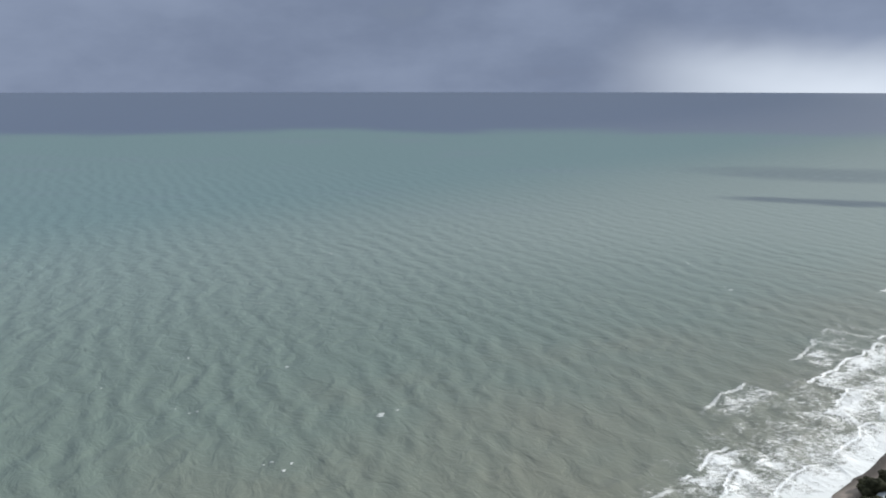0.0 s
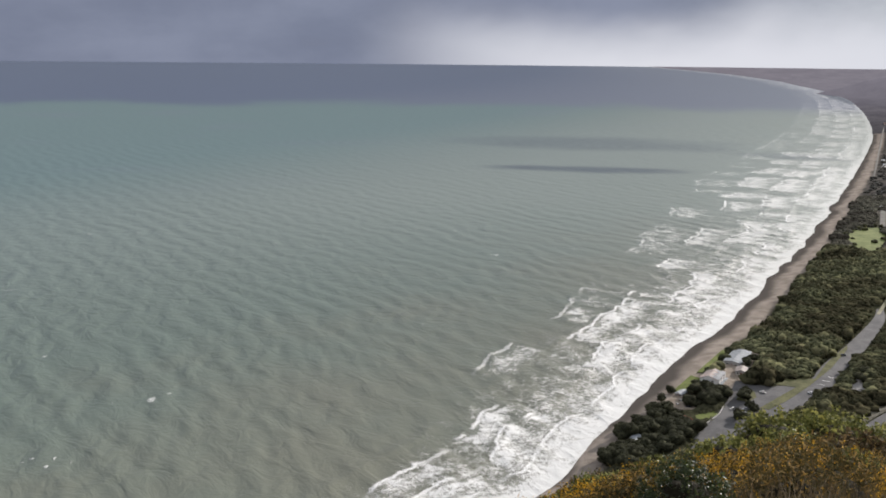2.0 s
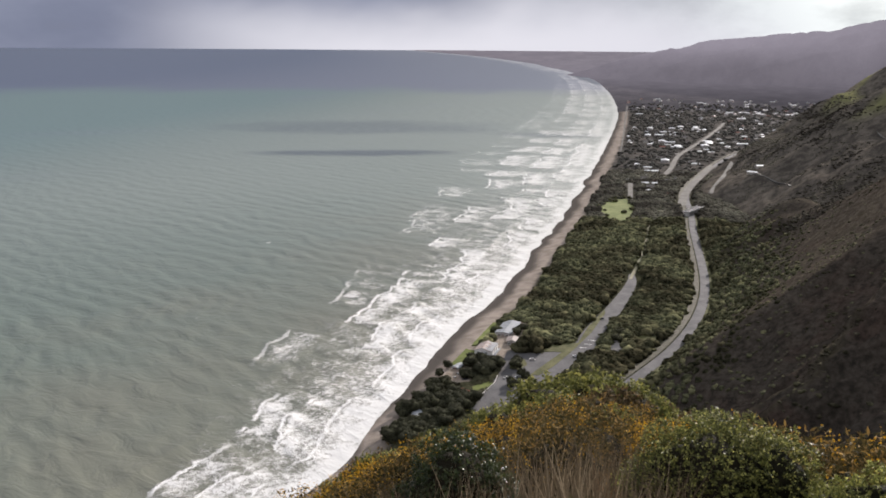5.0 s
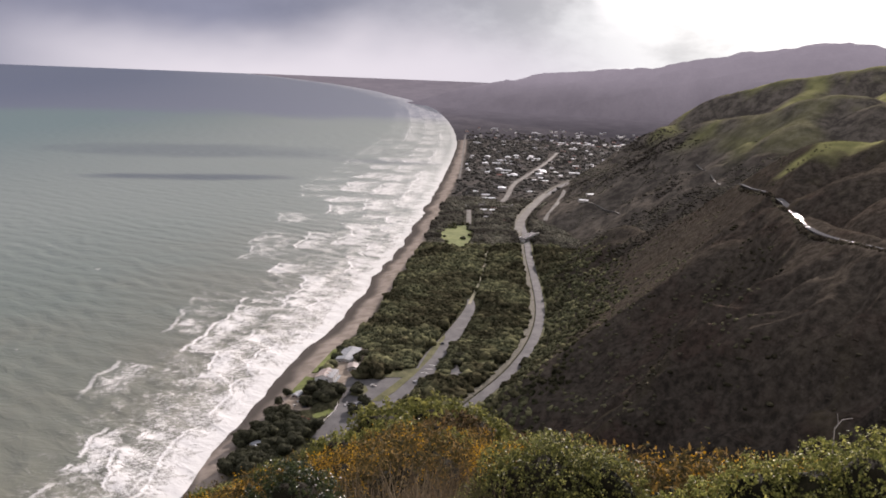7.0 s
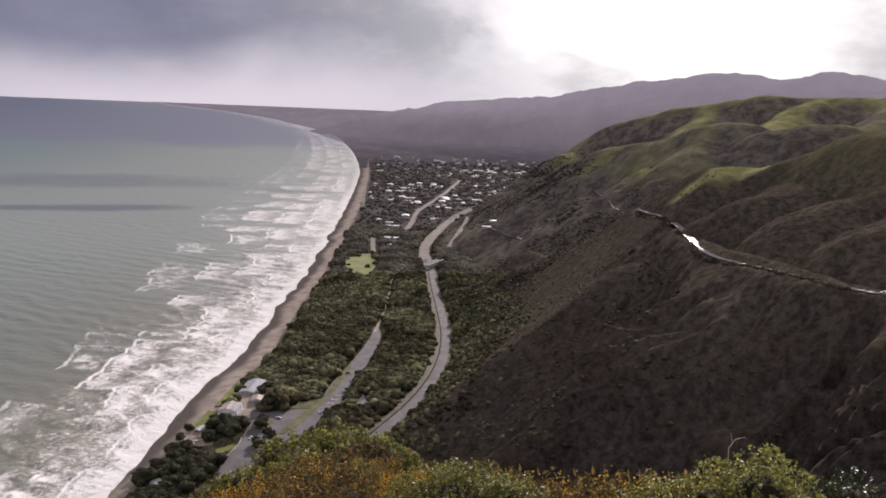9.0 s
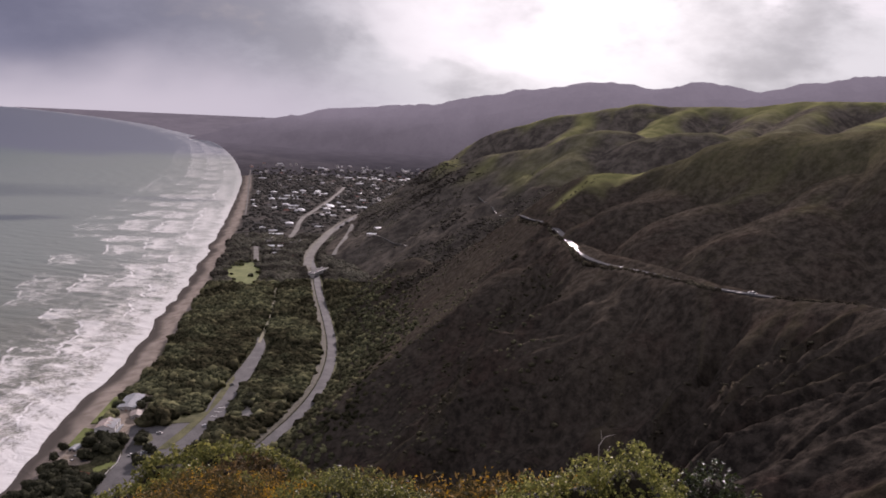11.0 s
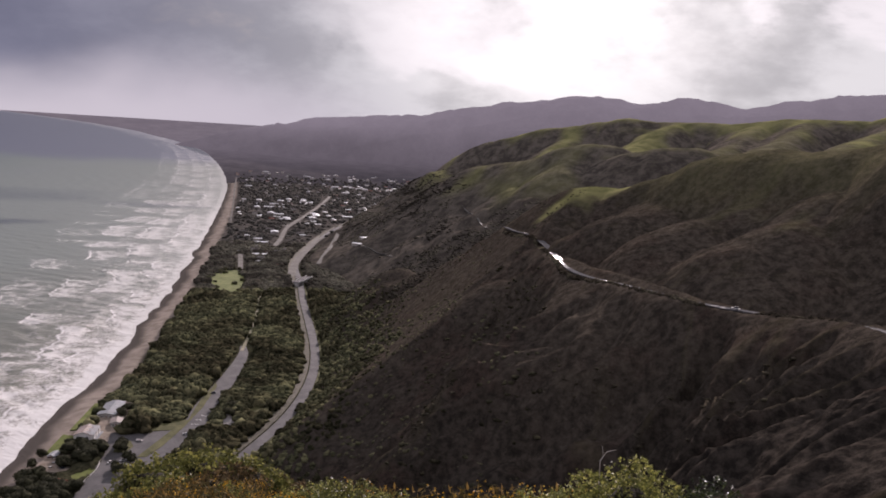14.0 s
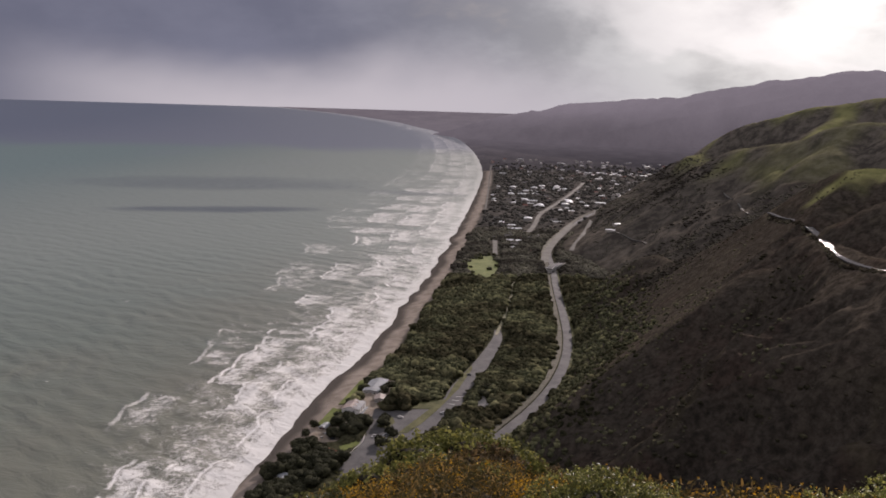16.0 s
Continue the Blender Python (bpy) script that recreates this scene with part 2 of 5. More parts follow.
ribs = n.mix(n.step(n.noise(at, 0.14, 6.0, 0.7), 0.36, 0.64), (0.022, 0.020, 0.014), (0.064, 0.055, 0.035))
cover = n.mix(n.math("MULTIPLY", field(n, "ribs"), 0.8), cover, ribs)
cover = n.mix(field(n, "hazed_rank"), cover, hazed_rank)
cover = n.mix(field(n, "pasture"), cover, pasture)
# town ground, greyed in its base colour for haze
hazed_gardens = n.mix(n.step(n.noise(at, 0.04, 6.0, 0.7), 0.36, 0.64), (0.042, 0.040, 0.036), (0.110, 0.100, 0.090))
cover = n.mix(field(n, "town"), cover, hazed_gardens)
sand = n.mix(n.step(n.noise(at, 0.08, 5.0), 0.35, 0.65), (0.205, 0.175, 0.148), (0.290, 0.250, 0.215))
sand = n.mix(field(n, "wet"), sand, (0.085, 0.075, 0.067))
cover = n.mix(field(n, "sand"), cover, sand)
finish(n, cover, 0.92, n.math("ADD", leafy, n.math("MULTIPLY", n.noise(at, 1.1, 4.0), 0.4)), 0.8, 1.0, 0.0, 0.0)

# ---- noise for the land's relief ----


def hashed(i, j, seed):
    h = (i.astype(np.int64) * 374761393 + j.astype(np.int64) * 668265263 + seed * 2147483647) & 0xFFFFFFFF
    h = ((h ^ (h >> 13)) * 1274126177) & 0xFFFFFFFF
    return ((h ^ (h >> 16)) & 0xFFFF) / 65535.0


def lattice(x, y, seed=0):
    i, j = np.floor(x), np.floor(y)
    u, v = x - i, y - j
    u, v = u * u * (3 - 2 * u), v * v * (3 - 2 * v)
    a, b = hashed(i, j, seed), hashed(i + 1, j, seed)
    c, d = hashed(i, j + 1, seed), hashed(i + 1, j + 1, seed)
    return (a + (b - a) * u) * (1 - v) + (c + (d - c) * u) * v


def fbm(x, y, size, octaves=4, seed=0):
    total, gain, norm = 0.0, 1.0, 0.0
    for k in range(octaves):
        total, norm = total + gain * lattice(x / size * 2 ** k, y / size * 2 ** k, seed + k), norm + gain
        gain *= 0.5
    return total / norm - 0.5


def bumps(x, y, size, seed=0):
    """Round crowns, one to a cell: 1 on top, 0 between."""
    x, y = x / size, y / size
    i, j = np.floor(x), np.floor(y)
    best = np.full_like(x, 9.0)
    for di in (-1, 0, 1):
        for dj in (-1, 0, 1):
            px = i + di + 0.15 + 0.7 * hashed(i + di, j + dj, seed)
            py = j + dj + 0.15 + 0.7 * hashed(i + di, j + dj, seed + 7)
            best = np.minimum(best, (x - px) ** 2 + (y - py) ** 2)
    return np.sqrt(np.clip(1.0 - best / 0.72, 0.0, 1.0))


def ramp01(x, lo, hi):
    t = np.clip((x - lo) / (hi - lo), 0.0, 1.0)
    return t * t * (3 - 2 * t)


def nearest(x, y, line):
    """Distance to a line of points, signed (left of it is plus), and the way along it."""
    best, sign, along, run = np.full(np.shape(x), 1e12), np.ones(np.shape(x)), np.zeros(np.shape(x)), 0.0
    for (ax, ay), (bx, by) in zip(line, line[1:]):
        dx, dy = bx - ax, by - ay
        size = math.hypot(dx, dy)
        t = np.clip(((x - ax) * dx + (y - ay) * dy) / size ** 2, 0.0, 1.0)
        d = (x - ax - t * dx) ** 2 + (y - ay - t * dy) ** 2
        closer = d < best
        best = np.where(closer, d, best)
        sign = np.where(closer, np.sign(dx * (y - ay) - dy * (x - ax)), sign)
        along = np.where(closer, run + t * size, along)
        run += size
    return np.sqrt(best) * sign, along


def smoothed(line, rounds=2):
    for _ in range(rounds):
        line = [line[0]] + [tuple(a * (1 - k) + b * k for a, b in zip(p, q)) for p, q in zip(line, line[1:]) for k in (0.25, 0.75)] + [line[-1]]
    return line


def spline(line, cuts=4):
    """A smooth line through all its points."""
    p = [np.array(q, dtype=float) for q in line]
    p = [2 * p[0] - p[1]] + p + [2 * p[-1] - p[-2]]
    out = []
    for a, b, c, d in zip(p, p[1:], p[2:], p[3:]):
        for k in range(cuts):
            t = k / cuts
            out.append(tuple(0.5 * (2 * b + (c - a) * t + (2 * a - 5 * b + 4 * c - d) * t * t + (3 * b - a - 3 * c + d) * t ** 3)))
    return out + [tuple(p[-2])]


def polar(az, d, el):
    """A place by heading, distance and the angle above or below the eye's level."""
    return (d * math.sin(radians(az)), d * math.cos(radians(az)), EYE + d * math.tan(radians(el)))


NEAR = 2450.0


def far(x, y, z):
    """Draws all beyond 2.45 km in towards the eye along its sight line, to hold 27 km within the lens's range."""
    d = np.hypot(x, y)
    k = np.where(d > NEAR, (2 * NEAR - NEAR ** 2 / np.maximum(d, NEAR)) / np.maximum(d, 1.0), 1.0)
    return x * k, y * k, EYE + (z - EYE) * k, k


# ---- plan, in metres; the eye stands over the origin ----
COAST = spline([(-3000, -2600), (-900, -560), (-250, 40), (60, 300), (196, 418), (250, 454), (355, 548), (451, 624), (571, 721), (776, 901), (1121, 1215), (1567, 1639),
                  (2283, 2341), (2980, 3095), (3570, 3770), (4370, 4730), (5300, 6000), (6280, 7500), (7468, 9353), (10249, 14470), (15449, 25237)], 3)
ROAD = spline([(325, 440), (357, 462), (421, 483), (470, 510), (510, 540), (571, 580), (645, 634), (676, 664)])
RAIL = smoothed([(380, 412), (457, 443), (533, 475), (615, 524), (697, 588), (791, 678), (912, 797), (1009, 886), (1079, 960), (1173, 1040), (1416, 1198), (1612, 1310), (1900, 1440)])
FOOT = RAIL + [(2500, 1760), (3600, 2380), (5200, 3300)]
HILL_ROAD = spline([polar(a, d, 0)[:2] for a, d in ((96, 252), (91, 300), (87.2, 350), (82.3, 430), (78.5, 462), (75.8, 484), (72.2, 504), (68.5, 560), (65.6, 618), (64.4, 684), (63.6, 735), (62.4, 800), (61.1, 889))])
RIDGES = [
    # the road's own shoulder, and its two spurs to the plain
    ([polar(54.5, 1090, -8.7), polar(58.3, 1000, -7.0), polar(61.1, 890, -5.9), polar(64.4, 685, -7.3), polar(72.2, 505, -9.0), polar(75.8, 485, -9.4), polar(82.3, 430, -9.4),
      polar(87.2, 350, -10.4), polar(96, 250, -8.0)], 0.68, 12.0, 60.0, 0.74),
    ([polar(64.4, 685, -7.3), polar(61.5, 690, -9.0), polar(58.7, 694, -11.1), polar(55.5, 690, -14.1), polar(52.5, 690, -16.9), polar(50.2, 690, -18.3)], 0.62, 14.0, 60.0, 0.7),
    # the green shoulder above the road
    ([polar(63.5, 800, -5.0), polar(64.1, 822, -4.3), polar(65.4, 845, -3.2), polar(66.7, 850, -2.85), polar(68.4, 850, -2.9), polar(70.4, 830, -2.36), polar(72, 815, -1.86), polar(73.6, 800, -1.26), polar(75.2, 790, -0.36),
      polar(77.1, 780, 0.0), polar(78.6, 770, -0.15), polar(79.9, 760, 0.15), polar(82.8, 735, 0.65), polar(84.3, 720, 0.92), polar(88, 660, 1.6), polar(100, 560, 4.0)], 0.36, 26.0, 50.0, 0.74),
    # the ridge behind the town
    ([polar(53.2, 2200, -6.9), polar(55.2, 2120, -5.3), polar(56.8, 2080, -3.7), polar(58.5, 2000, -2.27), polar(59.6, 1930, -1.0), polar(60.4, 1900, -0.54), polar(61.8, 1870, -0.1), polar(63.5, 1850, 0.46), polar(65.1, 1850, 0.7),
      polar(66.5, 1850, 1.02), polar(68, 1850, 1.33), polar(69.5, 1850, 1.18), polar(71.8, 1850, 1.3), polar(73.7, 1830, 1.32), polar(76.9, 1800, 1.8), polar(81.2, 1760, 1.9), polar(83.5, 1740, 2.56), polar(84.1, 1735, 2.35),
      polar(86, 1720, 2.65), polar(100, 1500, 4.0)], 0.42, 34.0, 70.0, 0.62),
    # a lower spur in front of it, that climbs back to the ridge
    ([polar(56.3, 1690, -5.1), polar(57.2, 1660, -4.0), polar(58.2, 1640, -2.97), polar(59.8, 1580, -2.03), polar(61.5, 1540, -1.7), polar(63.5, 1500, -1.25), polar(65, 1470, -0.56), polar(66, 1465, -0.34), polar(66.9, 1470, -0.36),
      polar(67.8, 1540, -0.75), polar(68.6, 1640, -0.3), polar(69.8, 1750, 0.7), polar(71, 1850, 1.25)], 0.42, 30.0, 40.0, 0.66),
    # far ranges
    ([polar(48.9, 8000, -1.2), polar(50.5, 7500, 0.33), polar(55, 7000, 0.75), polar(55.6, 7000, 0.69), polar(61, 7000, 1.75), polar(65.4, 7000, 2.45), polar(68.4, 7000, 2.25), polar(71.4, 7000, 2.6),
      polar(74.3, 7000, 2.3), polar(78.1, 7000, 2.95), polar(84, 7000, 3.7), polar(95, 7000, 4.2)], 0.24, 60.0, 5000.0, 0.3),
]

# spurs that run down from them: heading, distance and angle of each point
HILL_SPURS = [[polar(*p) for p in line] for line in (
    ((67.6, 1400, -1.7), (68.6, 1390, -0.64), (70.2, 1385, -0.28), (71.9, 1400, -0.19), (72.9, 1450, -0.45), (74.2, 1600, 0.2), (75.3, 1800, 1.5)),
    ((74, 1150, -1.6), (75.2, 1290, -0.3), (76.7, 1500, 0.56), (78.2, 1780, 1.85)),
    ((78.6, 1150, -0.6), (80.2, 1380, 0.5), (82, 1600, 1.4), (83.5, 1735, 2.5)),
    ((82.5, 1050, 0.2), (84, 1250, 1.1), (85.5, 1450, 1.8), (86.5, 1700, 2.6)),
    ((56.6, 1500, -6.2), (58.6, 1520, -4.0), (59.8, 1580, -2.05)),
    ((60.2, 1320, -5.2), (61.3, 1400, -3.6), (62.2, 1520, -1.65)),
    ((63.2, 1290, -3.6), (64.3, 1370, -2.0), (65, 1470, -0.6)),
    ((55.2, 1720, -7.4), (56.6, 1830, -5.2), (58.5, 1995, -2.3)),
    ((63.5, 1640, -1.3), (64.2, 1740, -0.4), (65.1, 1850, 0.65)))]
SHOULDER_SPURS = [[polar(*p) for p in line] for line in (
    ((67.6, 725, -4.9), (68.8, 735, -3.95), (70.8, 752, -3.2), (72.4, 778, -2.15), (74.4, 796, -0.85)),
    ((70.4, 655, -5.5), (71.6, 668, -4.6), (73.2, 682, -3.9), (75.4, 705, -2.95), (77.2, 735, -1.8), (78.6, 768, -0.2)),
    ((75.5, 600, -5.2), (78.2, 630, -3.6), (80.5, 680, -1.6), (82, 740, 0.45)))]
SPURS = [(line, 0.5, 24.0, 60.0, 0.66) for line in HILL_SPURS] + [([(x, y, z - 5.0) for x, y, z in line], 0.55, 22.0, 60.0, 0.72) for line in SHOULDER_SPURS]


def crest(x, y, line, slope, round_, reach, steep):
    best, close = np.full(np.shape(x), -1e9), np.full(np.shape(x), 1e9)
    for (ax, ay, az), (bx, by, bz) in zip(line, line[1:]):
        dx, dy = bx - ax, by - ay
        t = np.clip(((x - ax) * dx + (y - ay) * dy) / (dx * dx + dy * dy), 0.0, 1.0)
        d = np.hypot(x - ax - t * dx, y - ay - t * dy)
        close = np.minimum(close, d)
        best = np.maximum(best, az + t * (bz - az) - slope * (np.sqrt(d * d + round_ ** 2) - round_) - (steep - slope) * np.maximum(d - reach, 0.0))
    return best, close


KNOLL_AZ = [-180, -60, 0, 18, 24, 30, 36, 43, 50, 58, 64, 70, 76, 84, 95, 180]
KNOLL_FALL = [2, 12, 33, 29.4, 26.7, 24.6, 22.9, 20.8, 22.0, 22.8, 22.3, 21.5, 21.5, 21.0, 8, 2]
KNOLL_REACH = [60, 40, 30, 35, 40, 48, 55, 62, 45, 30, 26, 26, 26, 30, 60, 60]


def knoll(x, y):
    """The lookout's own spur: falls away from the eye, then drops to the valley and the shore."""
    d, a = np.hypot(x, y), np.degrees(np.arctan2(x, y))
    fall = np.tan(np.radians(np.interp(a, KNOLL_AZ, KNOLL_FALL)))
    edge = np.interp(a, KNOLL_AZ, KNOLL_REACH)
    return EYE - 1.65 - fall * np.minimum(d, edge) - 0.95 * np.maximum(d - edge, 0.0)


def shore_at(x, y):
    """Distance out to sea from an uneven waterline, and the way along the coast."""
    off, along = nearest(x, y, COAST)
    near = 1 - ramp01(np.hypot(x, y), 1500, 2600)
    return off - near * (5.0 + 16.0 * fbm(along, 0 * along, 75.0, 3, 101)), along


def ground(x, y):
    """Bare height, without scrub, and the plain's share of it."""
    off, along = shore_at(x, y)
    inland = -off
    plain = np.where(inland < 0, -0.05 * off, np.minimum(inland * 0.17, 4.0)) + 2.5 * ramp01(inland, 30, 60) + 2.0 * ramp01(inland, 90, 260)
    d = np.hypot(x, y)
    hills = np.full(np.shape(x), -1e9)
    # ribs that run down the slope across the sun
    rib = np.abs(fbm(x * 0.89 + y * 0.45, (y * 0.89 - x * 0.45) * 0.22, 46.0, 3, 91)) * 110.0 - 9.0
    # narrow ribs straight down from the hill road
    down, run = nearest(x, y, HILL_ROAD)
    down = np.abs(down)
    comb = (np.sqrt(fbm(run + 0.25 * down + 60 * fbm(x, y, 90.0, 2, 15), down * 0.16, 26.0, 3, 95) ** 2 + 0.0006) - 0.024) * 84.0
    comb = comb * ramp01(down, 8, 40) * ramp01(d, 60, 150)
    # rounded spurs of the hills behind the town
    wx, wy = x + 60 * fbm(x, y, 260.0, 2, 71), y + 60 * fbm(x, y, 260.0, 2, 73)
    lobes = (1 - bumps(wx * 0.6 + wy * 0.25, wy - wx * 0.15, 170.0, 75)) * 78.0 + (1 - bumps(wx * 0.7, wy, 75.0, 77)) * 20.0
    for k, shape in enumerate(RIDGES):
        top, close = crest(x, y, *shape)
        rise = np.clip((top - plain) / 80.0, 0.0, 1.0) * ramp01(d, 90, 340) * ramp01(close, 8, 110)
        gully = np.abs(fbm(x * 0.75 + y * 0.66, (y * 0.75 - x * 0.66) * 0.5, (120.0, 120.0, 120.0, 200.0, 170.0, 500.0)[k], 4, 3 + k))
        cut = gully * (210.0, 170.0, 130.0, 130.0, 110.0, 300.0)[k] + lobes * (0.0, 0.0, 0.25, 0.3, 0.3, 0.0)[k] + (rib if k == 0 else 0.0) - (12.0, 10.0, 0.0, 0.0, 0.0, 30.0)[k]
        hills = np.maximum(hills, top - rise * cut - (comb if k == 0 else 0.0))
    worn = np.abs(fbm(x, y, 90.0, 4, 97)) * 60.0
    for shape in SPURS:
        top, close = crest(x, y, *shape)
        hills = np.maximum(hills, np.where(d < 6000, top - worn * ramp01(close, 8, 70), -1e9))
    foot, _ = nearest(x, y, FOOT)
    hills = np.where(d > 6000, hills, np.minimum(hills, plain - 3.0 + 0.85 * np.maximum(-foot - 9.0, 0.0) - lobes * 0.5 * ramp01(-foot, 15, 130) * ramp01(d, 900, 1150)))
    hills = np.maximum(hills, knoll(x, y))
    share = ramp01(plain - hills, -6.0, 4.0)
    return np.where(plain > hills, plain, hills), share, off, along, d


def inside(x, y, poly):
    hit = np.zeros(np.shape(x), dtype=bool)
    for (ax, ay), (bx, by) in zip(poly, poly[1:] + poly[:1]):
        if ay != by:
            hit ^= ((ay > y) != (by > y)) & (x < (bx - ax) * (y - ay) / (by - ay) + ax)
    return hit


CAR_PARK = [(330, 458), (385, 502), (422, 540), (438, 524), (458, 514), (470, 505), (432, 480), (379, 462), (353, 455)]
LAWNS = [[(410, 570), (461, 610), (471, 606), (422, 564)], [(370, 541), (402, 566), (405, 556), (382, 537)], [(346, 477), (370, 488), (371, 494), (353, 491)],
         [(440, 527), (459, 534), (479, 524), (515, 552), (564, 584), (555, 574), (507, 539), (463, 512), (428, 493), (407, 484), (402, 488), (434, 504), (454, 514)], [(398, 507), (416, 523), (420, 516), (414, 506), (402, 500)], [(515, 503), (537, 514), (544, 498), (525, 485)]]
PITCH = [(838, 883), (846, 876), (856, 880), (862, 871), (874, 866), (892, 884), (905, 890), (920, 910), (945, 922), (950, 938), (978, 958), (985, 978), (1008, 1000), (1011, 1012), (990, 1020), (974, 1006), (958, 1008), (944, 990), (925, 982), (912, 962), (890, 945), (884, 925), (862, 908)]
BARE_PATCH = [(476, 489), (507, 518), (518, 511), (488, 481)]
YARD = [(384, 526), (430, 570), (455, 592), (480, 604), (482, 585), (450, 552), (425, 530), (400, 522)]
COURT = [(348, 505), (352, 522), (372, 538), (384, 534), (372, 512), (360, 500)]
CLEARED = [CAR_PARK, PITCH, BARE_PATCH, YARD, COURT] + LAWNS

# town streets: line and half width
STREETS = [([(1006, 999), (1131, 1125)], 3.8), ([(1247, 1159), (1331, 1220), (1486, 1350), (1614, 1432), (1761, 1526), (2007, 1692), (2242, 1860)], 4.6), ([(1127, 952), (1194, 994), (1311, 1071), (1421, 1145)], 3.5), ([(1440, 1466), (1798, 1822), (2578, 2601)], 1.8), ([(1033, 923), (1076, 960), (1168, 1032), (1321, 1135), (1422, 1201)], 6.0), ([(1509, 1377), (1636, 1422), (1696, 1426), (1733, 1381)], 3.5), ([(1164, 902), (1152, 868), (1128, 828), (1099, 792)], 1.6), ([polar(a, d, 0)[:2] for a, d in ((58.4, 1440), (58.8, 1395), (59.1, 1345), (59.4, 1300), (59.9, 1238))], 1.4)]
TRACK = smoothed([(660, 650), (722, 699), (790, 757), (838, 800), (868, 830), (900, 850), (936, 867)])


def growth(x, y, share, off, d):
    """Height of scrub and trees, and what covers the ground: pasture, dry bracken, sand, wet sand."""
    road, rail, hill_road = (np.abs(nearest(x, y, line)[0]) for line in (ROAD, RAIL, HILL_ROAD))
    inland = -off + 11.0 * (1 - ramp01(d, 545, 640))
    free = ramp01(road, 10, 14) * ramp01(rail, 9.5, 13) * ramp01(hill_road, 3.6, 6)
    for line, half in STREETS + [(TRACK, 1.5)]:
        free = free * ramp01(np.abs(nearest(x, y, line)[0]), half + 2, half + 9)
    for poly in CLEARED:
        free = np.where(inside(x, y, poly), 0.0, free)
    edge = 7.0 * fbm(x, y, 26.0, 3, 103)
    trees = ramp01(inland + edge, 29, 38) * free
    town = ramp01(d, 1350, 1500) * share
    crowns = bumps(x, y, 11.0, 3) * 2.4 + bumps(x, y, 6.0, 5) * 1.8 + bumps(x, y, 3.1, 9) * 0.9 + np.clip(fbm(x, y, 60, 3, 21) * 4 + 0.8, 0, 2.2)
    low_scrub = bumps(x, y, 4.2, 13) * 1.9 + bumps(x, y, 9.0, 17) * 1.4 * ramp01(fbm(x, y, 70, 3, 23), -0.05, 0.15)
    tall = share * crowns * (1 - 0.45 * town) + (1 - share) * low_scrub * ramp01(d, 90, 150)
    grazed = ramp01(fbm(x, y, 330, 4, 31), -0.02, 0.10) * (1 - share)
    return tall * trees, grazed, 1 - ramp01(inland + edge, 26, 34), 1 - ramp01(inland + fbm(x, y, 30, 3, 41) * 14, 6, 17)


def sheet(name, azimuths, radii, build):
    """A fan-shaped grid about the eye's foot."""
    a, r = np.meshgrid(np.radians(azimuths), radii, indexing="ij")
    x, y = r * np.sin(a), r * np.cos(a)
    z, fields = build(x.ravel(), y.ravel())
    fx, fy, fz, _ = far(x.ravel(), y.ravel(), z)
    rows, cols = a.shape
    k = np.arange(rows * cols).reshape(rows, cols)
    faces = np.stack([k[:-1, :-1], k[1:, :-1], k[1:, 1:], k[:-1, 1:]], -1).reshape(-1, 4)
    mesh = bpy.data.meshes.new(name)
    mesh.vertices.add(rows * cols)
    mesh.vertices.foreach_set("co", np.stack([fx, fy, fz], -1).astype(np.float32).ravel())
    mesh.loops.add(faces.size)
    mesh.loops.foreach_set("vertex_index", faces.astype(np.int32).ravel())
    mesh.polygons.add(len(faces))
    mesh.polygons.foreach_set("loop_start", np.arange(0, faces.size, 4, dtype=np.int32))
    mesh.polygons.foreach_set("use_smooth", np.ones(len(faces), dtype=bool))
    mesh.update(calc_edges=True)
    for key, values in fields.items():
        if key == "shore":
            layer = mesh.uv_layers.new(name=key)
            layer.data.foreach_set("uv", values[faces.ravel()].astype(np.float32).ravel())
        else:
            mesh.attributes.new(key, "FLOAT", "POINT").data.foreach_set("value", values.astype(np.float32))
    return mesh


def steps(*runs):
    """Runs of (start, end, ratio or step) joined into one rising list."""
    out = []
    for lo, hi, step in runs:
        v = lo
        while v < hi:
            out.append(v)
            v = v * step if 1.0 < step < 1.5 and lo > 0 else v + step
    return np.array(out + [runs[-1][1]])


def rib_crest(x, y):
    """Small on the backs of the ribs below the hill road, larger in the hollows between them."""
    down, run = nearest(x, y, HILL_ROAD)
    down = np.abs(down)
    return np.abs(fbm(run + 0.25 * down + 60 * fbm(x, y, 90.0, 2, 15), down * 0.16, 26.0, 3, 95))


